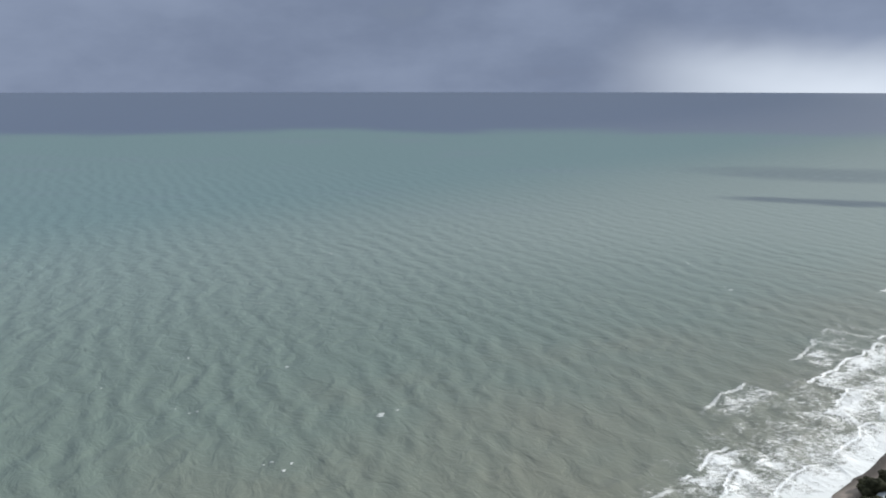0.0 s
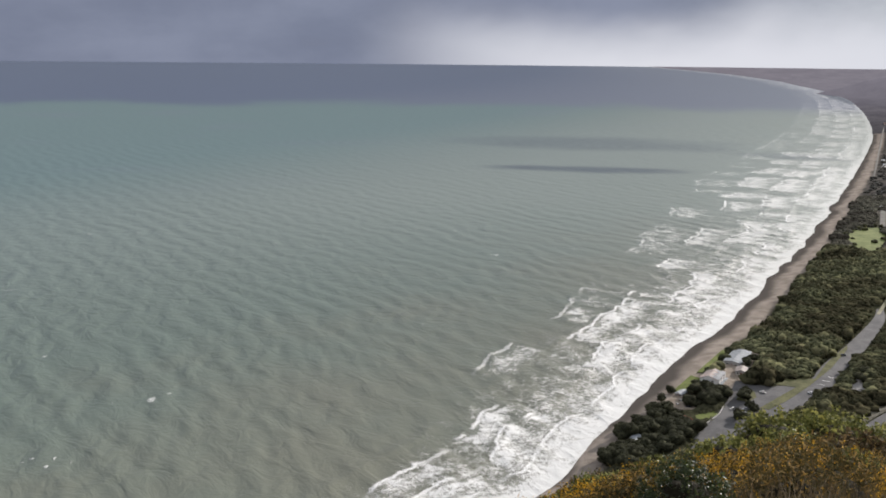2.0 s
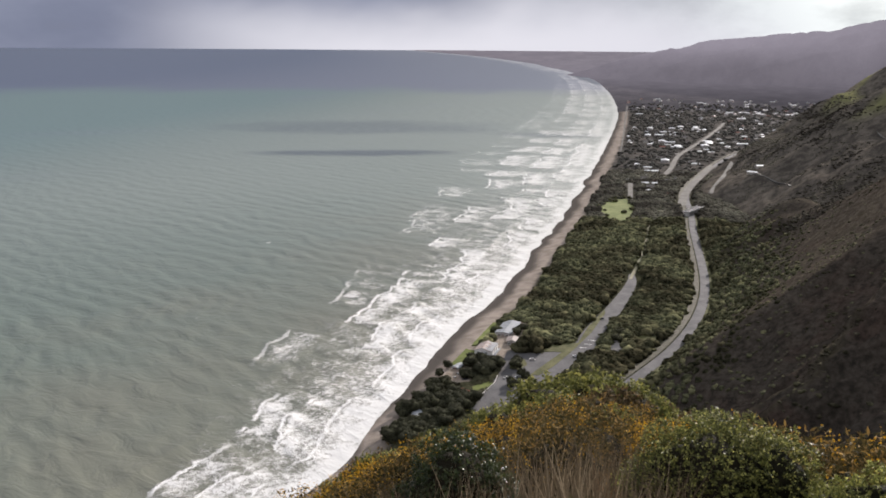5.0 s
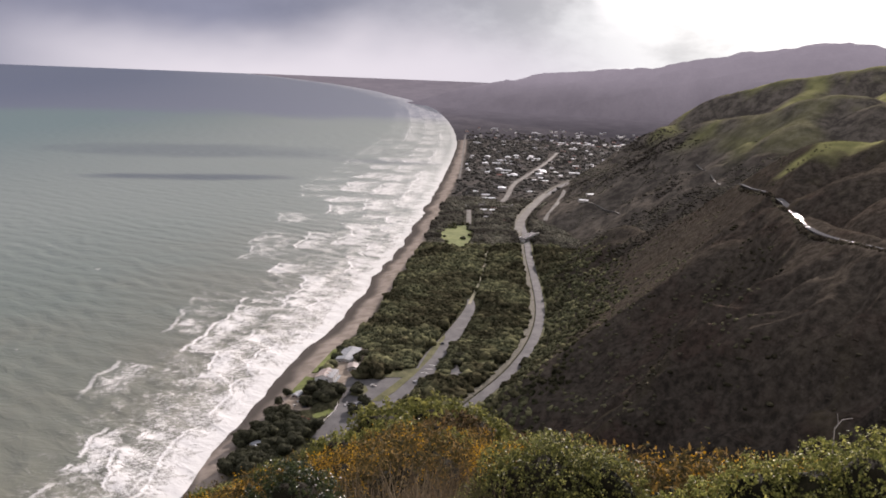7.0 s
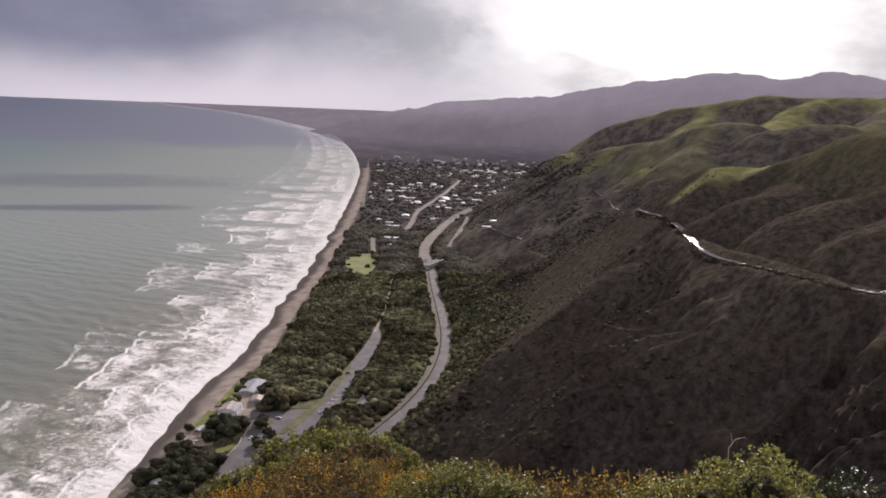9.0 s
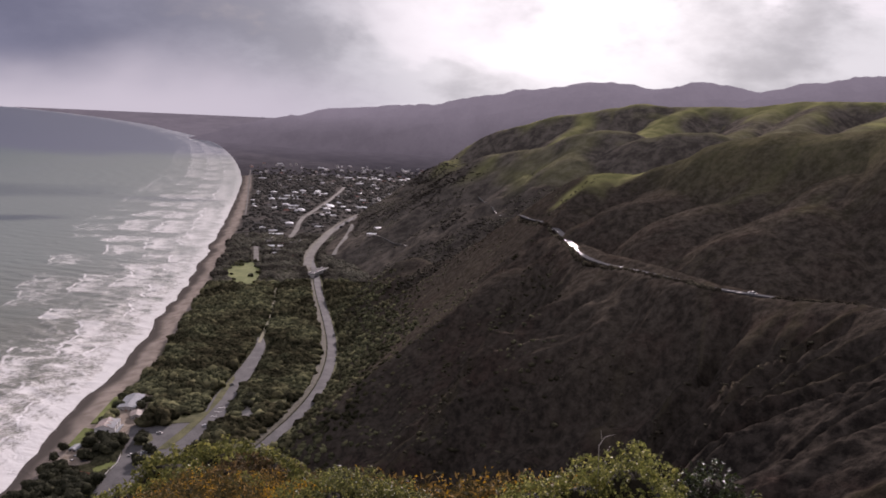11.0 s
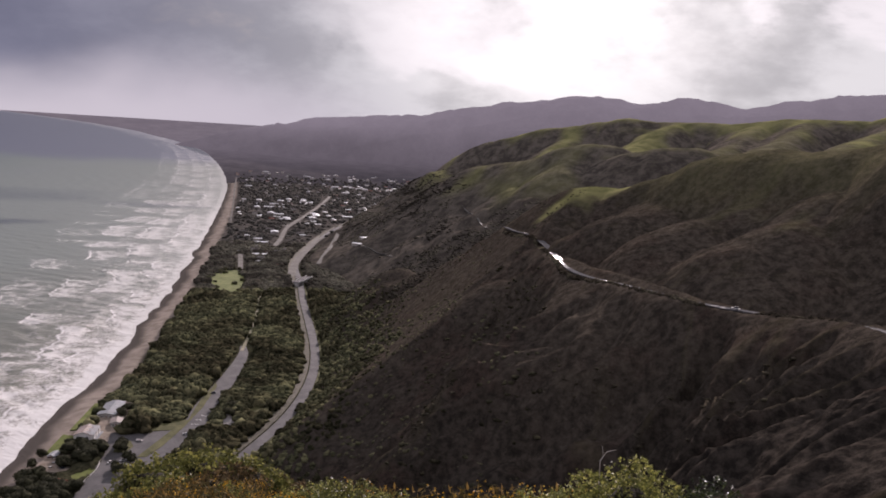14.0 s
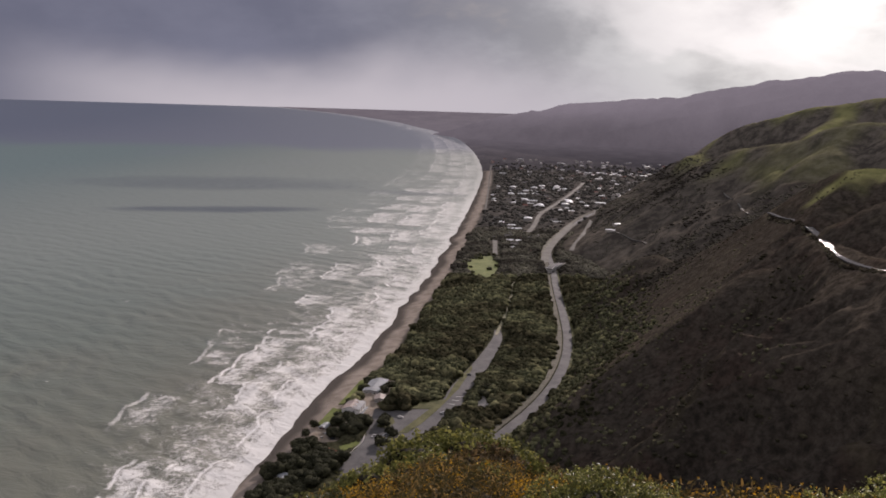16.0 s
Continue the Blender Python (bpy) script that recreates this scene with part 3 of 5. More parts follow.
def land_at(x, y):
    z, share, off, along, d = ground(x, y)
    tall, grazed, sand, wet = growth(x, y, share, off, d)
    top = np.full(np.shape(x), 1e9)
    for shape in RIDGES[2:5] + SPURS:
        top = np.minimum(top, crest(x, y, *shape)[1] + (16.0 if shape in SPURS[len(HILL_SPURS):] else 0.0))
    step_x, step_y = ground(x + 9.0, y)[0] - z, ground(x, y + 9.0)[0] - z
    level = 1 - ramp01(np.hypot(step_x, step_y) / 9.0 + 0.25 * fbm(x, y, 70, 4, 39), 0.26, 0.46)
    beyond_road = ramp01(d, 560, 640) * ramp01(np.abs(nearest(x, y, HILL_ROAD)[0]), 60, 110) * (1 - share)
    high = np.maximum(0.42 * level * (0.1 + 0.9 * grazed), 0.85 * (1 - ramp01(top + 120 * fbm(x, y, 90, 4, 47), 6, 40)) * (0.35 + 0.65 * grazed)) * beyond_road * np.where(d > 1000, ramp01(z + 60 * fbm(x, y, 120, 3, 49), 105, 170), 1.0)
    tip, _ = nearest(x, y, [polar(64.6, 828, 0)[:2], polar(65.6, 840, 0)[:2], polar(67.8, 842, 0)[:2]])
    high = np.maximum(high, 0.85 * (1 - ramp01(np.abs(tip) + 60 * fbm(x, y, 40, 4, 43), 8, 30)))
    high = np.maximum(high, 0.22 * (1 - ramp01(crest(x, y, *RIDGES[2])[1] + 110 * fbm(x, y, 80, 4, 45), 30, 120)) * beyond_road)
    # share of the haze-paled grass, rising with distance
    hazed_rank = (1 - share) * (0.0 + 0.50 * ramp01(d, 300, 560) + 0.5 * ramp01(d, 1000, 1400)) * np.maximum(0.45 + 0.55 * ramp01(fbm(x, y, 160, 4, 35), -0.14, 0.10), 0.9 * ramp01(d, 1000, 1300))
    return z + tall * (1 - 0.5 * share) * (1 - 0.85 * np.maximum(high, hazed_rank * 0.4)), {"pasture": high, "hazed_rank": hazed_rank, "far_haze": ramp01(d, 950, 1300), "town": share * ramp01(d, 1300, 1700), "sand": sand, "wet": wet, "dry": 1 - share,
        "ribs": (1 - ramp01(rib_crest(x, y), 0.004, 0.045)) * (1 - share) * ramp01(fbm(x, y, 120, 4, 111), -0.10, 0.10) * ramp01(d, 90, 160)}


def sea_at(x, y):
    off, along = shore_at(x, y)
    wave = 0.0
    for k, (way, size, height) in enumerate(((76, 31.0, 0.34), (98, 18.0, 0.14), (52, 10.0, 0.06))):
        p = (x * math.sin(radians(way)) + y * math.cos(radians(way))) + 44.0 * fbm(x, y, 70.0, 3, 51 + k)
        wave = wave + height * np.sin(p * 2 * math.pi / size) * (0.55 + 1.4 * lattice(x / 60, y / 60, 61 + k))
    for where, tall in ((26, 0.5), (58, 0.9), (98, 0.9)):
        line = where + 26 * fbm(along, 0 * along, 120.0, 3, int(where))
        wave = wave + tall * np.exp(-((off - line) / 5.0) ** 2) * ramp01(lattice(along / 60, 0 * along, int(where) + 5), 0.3, 0.6)
    return wave * ramp01(off, -5, 30) * (1 - ramp01(np.hypot(x, y), 2500, 5000)), {"shore": np.stack([along, off], -1) / 1000.0}


fine_az = np.concatenate([np.arange(-180, 14, 4.0), np.arange(14, 92, 0.16), np.arange(92, 181, 4.0)])
ground_ob = new("ground", sheet("ground", fine_az, steps((0.002, 0.5, 0.15), (0.5, 100, 1.06), (100, 200, 1.012), (200, 720, 1.0062), (720, 1300, 1.0075), (1300, 2700, 1.011), (2700, 3400, 1.012)), land_at))
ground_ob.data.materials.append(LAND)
tagged(ground_ob, "scrub-covered coastal hills falling to a narrow plain and beach", "ground", kind="structure")

# far haze is put in as emission, stronger with distance and height
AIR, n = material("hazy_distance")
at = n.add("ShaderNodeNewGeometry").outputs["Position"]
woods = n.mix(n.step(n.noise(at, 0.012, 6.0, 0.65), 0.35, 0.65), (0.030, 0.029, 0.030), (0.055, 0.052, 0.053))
finish(n, woods, 0.95, n.noise(at, 0.02, 5.0), 0.6, 12.0, 0.0, 0.0, **{"Emission Color": (0.60, 0.56, 0.65, 1.0), "Emission Strength": n.math("MULTIPLY", field(n, "haze_glow"), 0.25)})


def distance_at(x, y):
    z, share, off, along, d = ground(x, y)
    return z + (fbm(x, y, 150.0, 3, 83) * 30.0 + fbm(x, y, 50.0, 2, 85) * 12.0) * ramp01(z, 40, 120), {"haze_glow": ramp01(d, 2600, 8000) ** 0.75 * (0.62 + 0.38 * ramp01(z, 60, 260))}


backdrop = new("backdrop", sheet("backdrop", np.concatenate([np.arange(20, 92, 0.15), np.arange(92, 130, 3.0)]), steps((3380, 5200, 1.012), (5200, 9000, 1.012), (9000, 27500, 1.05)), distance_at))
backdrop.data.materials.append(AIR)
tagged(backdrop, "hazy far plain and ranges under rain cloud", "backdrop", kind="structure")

sea_az = np.concatenate([np.arange(-125, -24, 4.0), np.arange(-24, 47, 0.175), np.arange(47, 56, 1.0)])
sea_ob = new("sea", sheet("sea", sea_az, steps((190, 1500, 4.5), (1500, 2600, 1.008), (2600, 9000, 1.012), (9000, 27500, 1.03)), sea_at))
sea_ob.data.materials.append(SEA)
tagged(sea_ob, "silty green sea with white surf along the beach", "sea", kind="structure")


def put_on(x, y):
    return float(ground(np.array([x]), np.array([y]))[0][0])


def part(name, bm, material, parent=None, label=""):
    mesh = bpy.data.meshes.new(name)
    bm.to_mesh(mesh)
    bm.free()
    mesh.materials.append(material)
    ob = new(name, mesh)
    ob.parent = parent
    return tagged(ob, label)


def ribbon(line, left, right, lift, thick=0.25, taper=False):
    """A strip along a line, between two offsets from it, with sides."""
    bm = bmesh.new()
    pts = [Vector((*p, 0)) for p in line]
    heights = [put_on(p.x, p.y) for p in pts]
    rings = []
    for i, p in enumerate(pts):
        way = (pts[min(i + 1, len(pts) - 1)] - pts[max(i - 1, 0)]).normalized()
        side = Vector((-way.y, way.x, 0))
        round_z = heights[max(0, i - 2):i + 3]
        z = sum(round_z) / len(round_z) + lift
        k = 1.0 if not taper else min(1.0, 0.35 + 2.0 * (1 - i / (len(pts) - 1)))
        a, b = p + side * left * k, p + side * right * k
        rings.append([bm.verts.new([float(c) for c in far(v.x, v.y, h)[:3]]) for v, h in ((a, z - thick), (a, z), (b, z), (b, z - thick))])
    for r, s in zip(rings, rings[1:]):
        for k in range(3):
            bm.faces.new((r[k], s[k], s[k + 1], r[k + 1]))
    return bm


def slab(poly, lift, thick=0.3):
    """A flat piece of ground with an edge, level with the land at its corners."""
    bm = bmesh.new()
    z = max(put_on(x, y) for x, y in poly) + lift
    top = bm.faces.new([bm.verts.new((x, y, z)) for x, y in poly])
    if top.calc_area() and sum(a[0] * b[1] - b[0] * a[1] for a, b in zip(poly, poly[1:] + poly[:1])) < 0:
        top.normal_flip()
    low = [bm.verts.new((x, y, z - thick - 0.8)) for x, y in poly]
    tv = [v for v in top.verts]
    lows = {(round(v.co.x, 3), round(v.co.y, 3)): v for v in low}
    for i in range(len(tv)):
        p, q = tv[i], tv[(i + 1) % len(tv)]
        bm.faces.new((q, p, lows[(round(p.co.x, 3), round(p.co.y, 3))], lows[(round(q.co.x, 3), round(q.co.y, 3))]))
    return bm


def box(bm, x0, x1, y0, y1, z0, z1):
    m = Matrix.LocRotScale(((x0 + x1) / 2, (y0 + y1) / 2, (z0 + z1) / 2), None, (x1 - x0, y1 - y0, z1 - z0))
    return bmesh.ops.create_cube(bm, size=1.0, matrix=m)["verts"]


# ---- roads, railway, cleared ground ----
tagged(part("coast_road", ribbon(ROAD, 8, -8, 0.35, taper=True), ASPHALT), "wide grey asphalt coast road beside the car park", "road", kind="structure")
railway = tagged(part("railway", ribbon(RAIL, 9.6, 3.6, 0.5), BALLAST), "double railway line on pale ballast", "railway", kind="structure")
for k in (9.0, 7.9, 5.6, 4.5):
    part("rail", ribbon(RAIL, k, k - 0.1, 0.68, 0.16), STEEL, railway, "worn steel rail")
tagged(part("highway", ribbon(RAIL, 2.4, -6.2, 0.35), ASPHALT), "grey two-lane highway beside the railway", "road", kind="structure")
WET, n = material("wet_asphalt")
at = n.add("ShaderNodeNewGeometry").outputs["Position"]
damp = n.step(n.math("ADD", n.math("MULTIPLY", n.noise(at, 0.016, 3.0), 0.5), n.math("MULTIPLY", n.noise(at, 0.16, 4.0, 0.6), 0.5)), 0.50, 0.56)
finish(n, n.mix(n.noise(at, 0.5, 4.0), (0.08, 0.08, 0.083), (0.13, 0.13, 0.132)), n.step(damp, 0.0, 1.0, 0.8, 0.42), n.noise(at, 3.0, 3.0), 0.1, 0.02, 0.0, n.math("MULTIPLY", damp, 0.035))
tagged(part("hill_road", ribbon(HILL_ROAD, 2.8, -2.4, 0.3, 0.5), WET), "narrow wet hill road along the slope", "road", kind="structure")
PALE_ROAD = surface("pale_chip_seal", (0.085, 0.081, 0.072), (0.135, 0.128, 0.116), 0.05, 0.85, 0.2)
tagged(part("track", ribbon(TRACK, 1.6, -1.6, 0.5), surface("grassy_track", (0.12, 0.13, 0.07), (0.24, 0.22, 0.16), 0.1, 0.9)), "narrow grassy track through the scrub", "track", kind="structure")
for line, half in STREETS:
    tagged(part("street", ribbon(smoothed(line), half, -half, 1.0, 1.6), PALE_ROAD), "pale grey street of the small coastal town", "street", kind="structure")
tagged(part("car_park", slab(CAR_PARK, 0.25), ASPHALT), "open grey asphalt car park beside the beach", "car park", kind="structure")
tagged(part("yard", slab(YARD, 0.15), BARE), "bare yard round the beach restaurant", "yard", kind="structure")
tagged(part("court", slab(COURT, 0.15), BARE), "bare parking court among the beach trees", "yard", kind="structure")
ROUGH_GRASS = surface("rough_verge_grass", (0.060, 0.064, 0.028), (0.125, 0.122, 0.060), 0.1, 0.95, 0.5, 0.1)
for left, right in ((14.5, 9.9), (-6.5, -9.5)):
    tagged(part("verge", ribbon(RAIL[:30], left, right, 0.3), ROUGH_GRASS), "rough grass verge beside railway and highway", "verge", kind="structure")
for poly in LAWNS:
    tagged(part("lawn", slab(poly, 0.48), ROUGH_GRASS if poly in LAWNS[3:] else GRASS), "strip of bright mown grass near the beach", "lawn", kind="structure")
tagged(part("playing_field", slab(PITCH, 0.4), surface("field_grass", (0.078, 0.100, 0.026), (0.150, 0.170, 0.056), 0.03, 0.9, 0.5, 0.1)), "bright green playing field among dark scrub", "field", kind="structure")
tagged(part("bare_ground", slab(BARE_PATCH, 0.3), surface("pale_gravel", (0.17, 0.16, 0.155), (0.27, 0.26, 0.25), 0.2, 0.9)), "pale bare gravel patch between the scrub", "ground", kind="structure")
for x, y in ((475, 513), (484, 518), (493, 523)):
    bm = bmesh.new()
    box(bm, -2.6, 2.6, -0.25, 0.25, 0, 0.012)
    mark = tagged(part("road_mark", bm, PAINT), "short white painted line on the coast road", "road marking", "marks on the coast road", "structure")
    mark.matrix_world = pose(x, y, put_on(x, y) + 0.36, rz=-52)

# ---- far vegetation: crowns joined by the thousand ----


def ball(level):
    bm = bmesh.new()
    bmesh.ops.create_icosphere(bm, subdivisions=level, radius=1.0)
    bm.verts.ensure_lookup_table()
    v, f = np.array([p.co[:] for p in bm.verts]), np.array([[q.index for q in p.verts] for p in bm.faces])
    bm.free()
    return v, f


def lumpy(level, count, rough, seed):
    v, f = ball(level)
    out = []
    for k in range(count):
        push = [1 + rough * noise.noise(Vector(p) * 1.7 + Vector((seed + k * 9, 3, 0))) + rough * 0.8 * noise.noise(Vector(p) * 4.2 + Vector((0, seed + k * 5, 1))) for p in v]
        out.append(v * np.array(push)[:, None])
    return out, f


def mesh_of(name, verts, faces, material, smooth=False):
    mesh = bpy.data.meshes.new(name)
    sides = faces.shape[1]
    mesh.vertices.add(len(verts))
    mesh.vertices.foreach_set("co", verts.astype(np.float32).ravel())
    mesh.loops.add(faces.size)
    mesh.loops.foreach_set("vertex_index", faces.astype(np.int32).ravel())
    mesh.polygons.add(len(faces))
    mesh.polygons.foreach_set("loop_start", np.arange(0, faces.size, sides, dtype=np.int32))
    if smooth:
        mesh.polygons.foreach_set("use_smooth", np.ones(len(faces), dtype=bool))
    mesh.update(calc_edges=True)
    mesh.materials.append(material)
    return mesh


def thicket(name, places, shapes, material, label, category="scrub"):
    """Crowns at rows of x, y, z, radius, height, joined into one object."""
    variants, faces = shapes
    rng = np.random.default_rng(len(places))
    vs, fs, base = [], [], 0
    for x, y, z, r, h in places:
        v = variants[rng.integers(len(variants))]
        a, sx, sy = rng.uniform(0, 6.28), r * rng.uniform(0.8, 1.25), r * rng.uniform(0.8, 1.25)
        c, s = math.cos(a), math.sin(a)
        px, py = v[:, 0] * sx, v[:, 1] * sy
        q = np.stack([x + px * c - py * s, y + px * s + py * c, z + h * (0.45 + 0.62 * v[:, 2])], -1)
        qx, qy, qz, _ = far(q[:, 0], q[:, 1], q[:, 2])
        vs.append(np.stack([qx, qy, qz], -1))
        fs.append(faces + base)
        base += len(v)
    ob = new(name, mesh_of(name, np.concatenate(vs), np.concatenate(fs), material, True))
    return tagged(ob, label, category, kind="stuff")


def foliage(name, dark, light, tip, rough=0.7, thin=0.3, scale=1.5, gloss=0.3, stand=0.0, vary=0.33):
    """Leaves that vary piece by piece, and let some light through."""
    m, n = material(name)
    at = n.add("ShaderNodeNewGeometry")
    pick = at.outputs["Random Per Island"]
    grain = n.noise(at.outputs["Position"], scale, 4.0, 0.65)
    colour = n.mix(n.step(grain, 0.35, 0.68), dark, light)
    colour = n.mix(n.step(pick, 0.62, 1.0, 0.0, min(0.85, 2.6 * vary)), colour, tip)
    if stand:
        patch = n.noise(at.outputs["Position"], stand, 4.0, 0.6)
        colour = n.add("ShaderNodeHueSaturation", {"Color": colour, "Hue": n.step(patch, 0.35, 0.65, 0.480, 0.516), "Value": n.step(patch, 0.36, 0.64, 0.55, 1.65)}).outputs[0]
    colour = n.add("ShaderNodeHueSaturation", {"Color": colour, "Value": n.step(n.math("FRACT", n.math("MULTIPLY", pick, 7.0)), 0.0, 1.0, 1.0 - vary, 1.0 + vary, False)}).outputs[0]
    bump = n.add("ShaderNodeBump", {"Height": grain, "Strength": 0.8, "Distance": 0.6 / scale}).outputs[0]
    face = n.add("ShaderNodeBsdfPrincipled", {"Base Color": colour, "Roughness": rough, "Specular IOR Level": gloss, "Normal": bump}).outputs[0]
    through_ = n.add("ShaderNodeBsdfTranslucent", {"Color": colour}).outputs[0]
    n.add("ShaderNodeOutputMaterial", {0: n.add("ShaderNodeMixShader", {0: thin, 1: face, 2: through_}).outputs[0]})
    return m


COASTAL = foliage("coastal_scrub", (0.022, 0.024, 0.014), (0.090, 0.088, 0.050), (0.155, 0.146, 0.080), 0.9, 0.12, 0.30, 0.0, 0.02, 0.25)
# far plain, town and FAR_SLOPE leaves are paler, with haze in their colour
FAR_PLAIN = foliage("hazed_plain_trees", (0.052, 0.050, 0.040), (0.105, 0.098, 0.076), (0.14, 0.128, 0.10), 0.95, 0.1, 0.5, 0.0, 0.02, 0.15)
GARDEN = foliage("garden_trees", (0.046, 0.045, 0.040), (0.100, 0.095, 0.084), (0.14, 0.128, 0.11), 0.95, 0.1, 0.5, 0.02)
SLOPE = foliage("slope_scrub", (0.034, 0.030, 0.023), (0.086, 0.076, 0.054), (0.118, 0.104, 0.066), 0.9, 0.10, 0.9, 0.0, 0.03, 0.15)
FAR_SLOPE = foliage("hazed_hillside_scrub", (0.046, 0.042, 0.034), (0.112, 0.102, 0.078), (0.14, 0.128, 0.094), 0.95, 0.1, 0.4, 0.0, 0.012, 0.15)
FOOT_GREEN = foliage("foot_scrub_leaves", (0.034, 0.034, 0.022), (0.094, 0.088, 0.055), (0.125, 0.115, 0.068), 0.9, 0.10, 0.35, 0.0, 0.02, 0.12)
rng = np.random.default_rng(5)


def scatter(count, lo, hi, az0, az1, accept):
    """Random places by heading and distance, kept where accept says so: rows of x, y, ground height, distance."""
    a, r = np.radians(rng.uniform(az0, az1, count)), np.sqrt(rng.uniform(lo * lo, hi * hi, count))
    x, y = r * np.sin(a), r * np.cos(a)
    z, share, off, along, d = ground(x, y)
    keep = accept(x, y, z, share, off, d)
    return np.stack([x, y, z, d], -1)[keep]


def open_ground(x, y, road_gap=12.0, rail_gap=11.5):
    free = (np.abs(nearest(x, y, ROAD)[0]) > road_gap) & (np.abs(nearest(x, y, RAIL)[0]) > rail_gap) & (np.abs(nearest(x, y, HILL_ROAD)[0] + 0.8) > 5.2)
    for poly in CLEARED:
        free &= ~inside(x, y, poly)
    free &= np.abs(nearest(x, y, TRACK)[0]) > 4.5
    for line, half in STREETS:
        free &= np.abs(nearest(x, y, line)[0]) > half + 7
    return free


def stature(x, y):
    """Taller and lower stands of trees."""
    return 0.9 + 1.0 * float(ramp01(fbm(np.array([x]), np.array([y]), 48.0, 3, 107), -0.12, 0.16)[0])


near_plain = scatter(64000, 420, 1250, 26, 53, lambda x, y, z, share, off, d: (share > 0.6) & (-off > 33 + 12 * fbm(x, y, 26.0, 3, 103) - 11 * (d < 600)) & ((x > 412) | (y > 556) | (d < 480)) & open_ground(x, y))
edge_trees = [(px_ + rng.normal(0, 5), py_ + rng.normal(0, 5)) for px_, py_ in PITCH for _ in range(2)]
thicket("field_trees", [(x, y, put_on(x, y), rng.uniform(2.0, 4.2), rng.uniform(2.5, 5.5)) for x, y in edge_trees], lumpy(2, 6, 0.5, 12), COASTAL, "dark trees scattered round the playing field", "trees")
crowns = [(x, y, z, rng.choice((1.8, 2.4, 3.2, 4.2, 5.4)) * rng.uniform(0.8, 1.2), rng.uniform(2.4, 5.2) * stature(x, y), d) for x, y, z, d in near_plain[:11000]]
thicket("coastal_thicket", [c[:5] for c in crowns if c[5] < 780], lumpy(2, 8, 0.5, 1), COASTAL, "dense dark green coastal scrub between beach and road")
thicket("coastal_thicket", [c[:5] for c in crowns if c[5] >= 780], lumpy(1, 8, 0.45, 1), COASTAL, "dense dark green coastal scrub behind the beach")
far_plain = scatter(14000, 1250, 1750, 38, 55, lambda x, y, z, share, off, d: (share > 0.6) & (-off > 30) & open_ground(x, y))
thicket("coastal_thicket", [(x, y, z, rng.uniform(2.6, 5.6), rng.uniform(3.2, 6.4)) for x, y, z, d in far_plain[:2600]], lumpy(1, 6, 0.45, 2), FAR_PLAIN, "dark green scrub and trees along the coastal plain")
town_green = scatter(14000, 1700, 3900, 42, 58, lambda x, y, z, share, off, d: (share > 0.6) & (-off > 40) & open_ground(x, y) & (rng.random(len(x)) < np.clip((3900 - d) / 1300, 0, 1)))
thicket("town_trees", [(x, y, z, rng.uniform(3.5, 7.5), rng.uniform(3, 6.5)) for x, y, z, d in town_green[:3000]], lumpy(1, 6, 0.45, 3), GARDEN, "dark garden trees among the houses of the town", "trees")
slope = scatter(90000, 130, 1150, 49, 92, lambda x, y, z, share, off, d: (share < 0.5) & (z < 200) & open_ground(x, y) & (fbm(x, y, 55, 3, 77) > -0.10) & (rib_crest(x, y) < 0.055) & (rng.random(len(x)) < 0.5 * (nearest(x, y, RAIL)[0] > -150) + 0.3))
thicket("slope_scrub", [(x, y, z - 0.7, rng.uniform(0.8, 2.4) * (0.6 + 0.4 * min(d / 500, 1)), rng.uniform(0.7, 1.5) * (0.6 + 0.4 * min(d / 500, 1))) for x, y, z, d in slope[:15000]], lumpy(1, 6, 0.5, 4), SLOPE, "low dark scrub over the steep hillside")

foot_scrub = scatter(70000, 400, 1150, 42, 64, lambda x, y, z, share, off, d: (share < 0.9) & open_ground(x, y) & (nearest(x, y, RAIL)[0] > -14 - 330 * rng.random(len(x)) ** 2.2) & (nearest(x, y, RAIL)[0] < 0))
below = [(x, y, z, min(1.0, max(0.0, (-float(nearest(np.array([x]), np.array([y]), RAIL)[0][0]) - 14.0) / 120.0))) for x, y, z, d in foot_scrub[:6000]]
thicket("foot_scrub", [(x, y, z - 0.3, rng.uniform(1.3, 3.6) * (1 - 0.4 * up_), rng.uniform(2.0, 4.4) * (1 - 0.6 * up_)) for x, y, z, up_ in below if up_ < 0.45 * rng.random() + 0.25], lumpy(2, 6, 0.5, 8), COASTAL, "green scrub along the foot of the slope above the highway")
thicket("foot_scrub", [(x, y, z - 0.7, rng.uniform(1.0, 2.8), rng.uniform(1.2, 2.2)) for x, y, z, up_ in below if up_ >= 0.25], lumpy(1, 6, 0.5, 8), FOOT_GREEN, "low olive scrub over the lower hillside")

far_slope = scatter(90000, 960, 1900, 51, 68, lambda x, y, z, share, off, d: (share < 0.4) & (z < 120 + 40 * rng.random(len(x))) & open_ground(x, y, 12, 30) & (fbm(x, y, 90, 4, 81) > -0.02 - 0.14 * rng.random(len(x))))
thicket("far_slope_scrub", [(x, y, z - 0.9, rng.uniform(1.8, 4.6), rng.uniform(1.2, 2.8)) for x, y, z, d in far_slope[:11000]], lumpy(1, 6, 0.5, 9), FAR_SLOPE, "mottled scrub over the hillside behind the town")

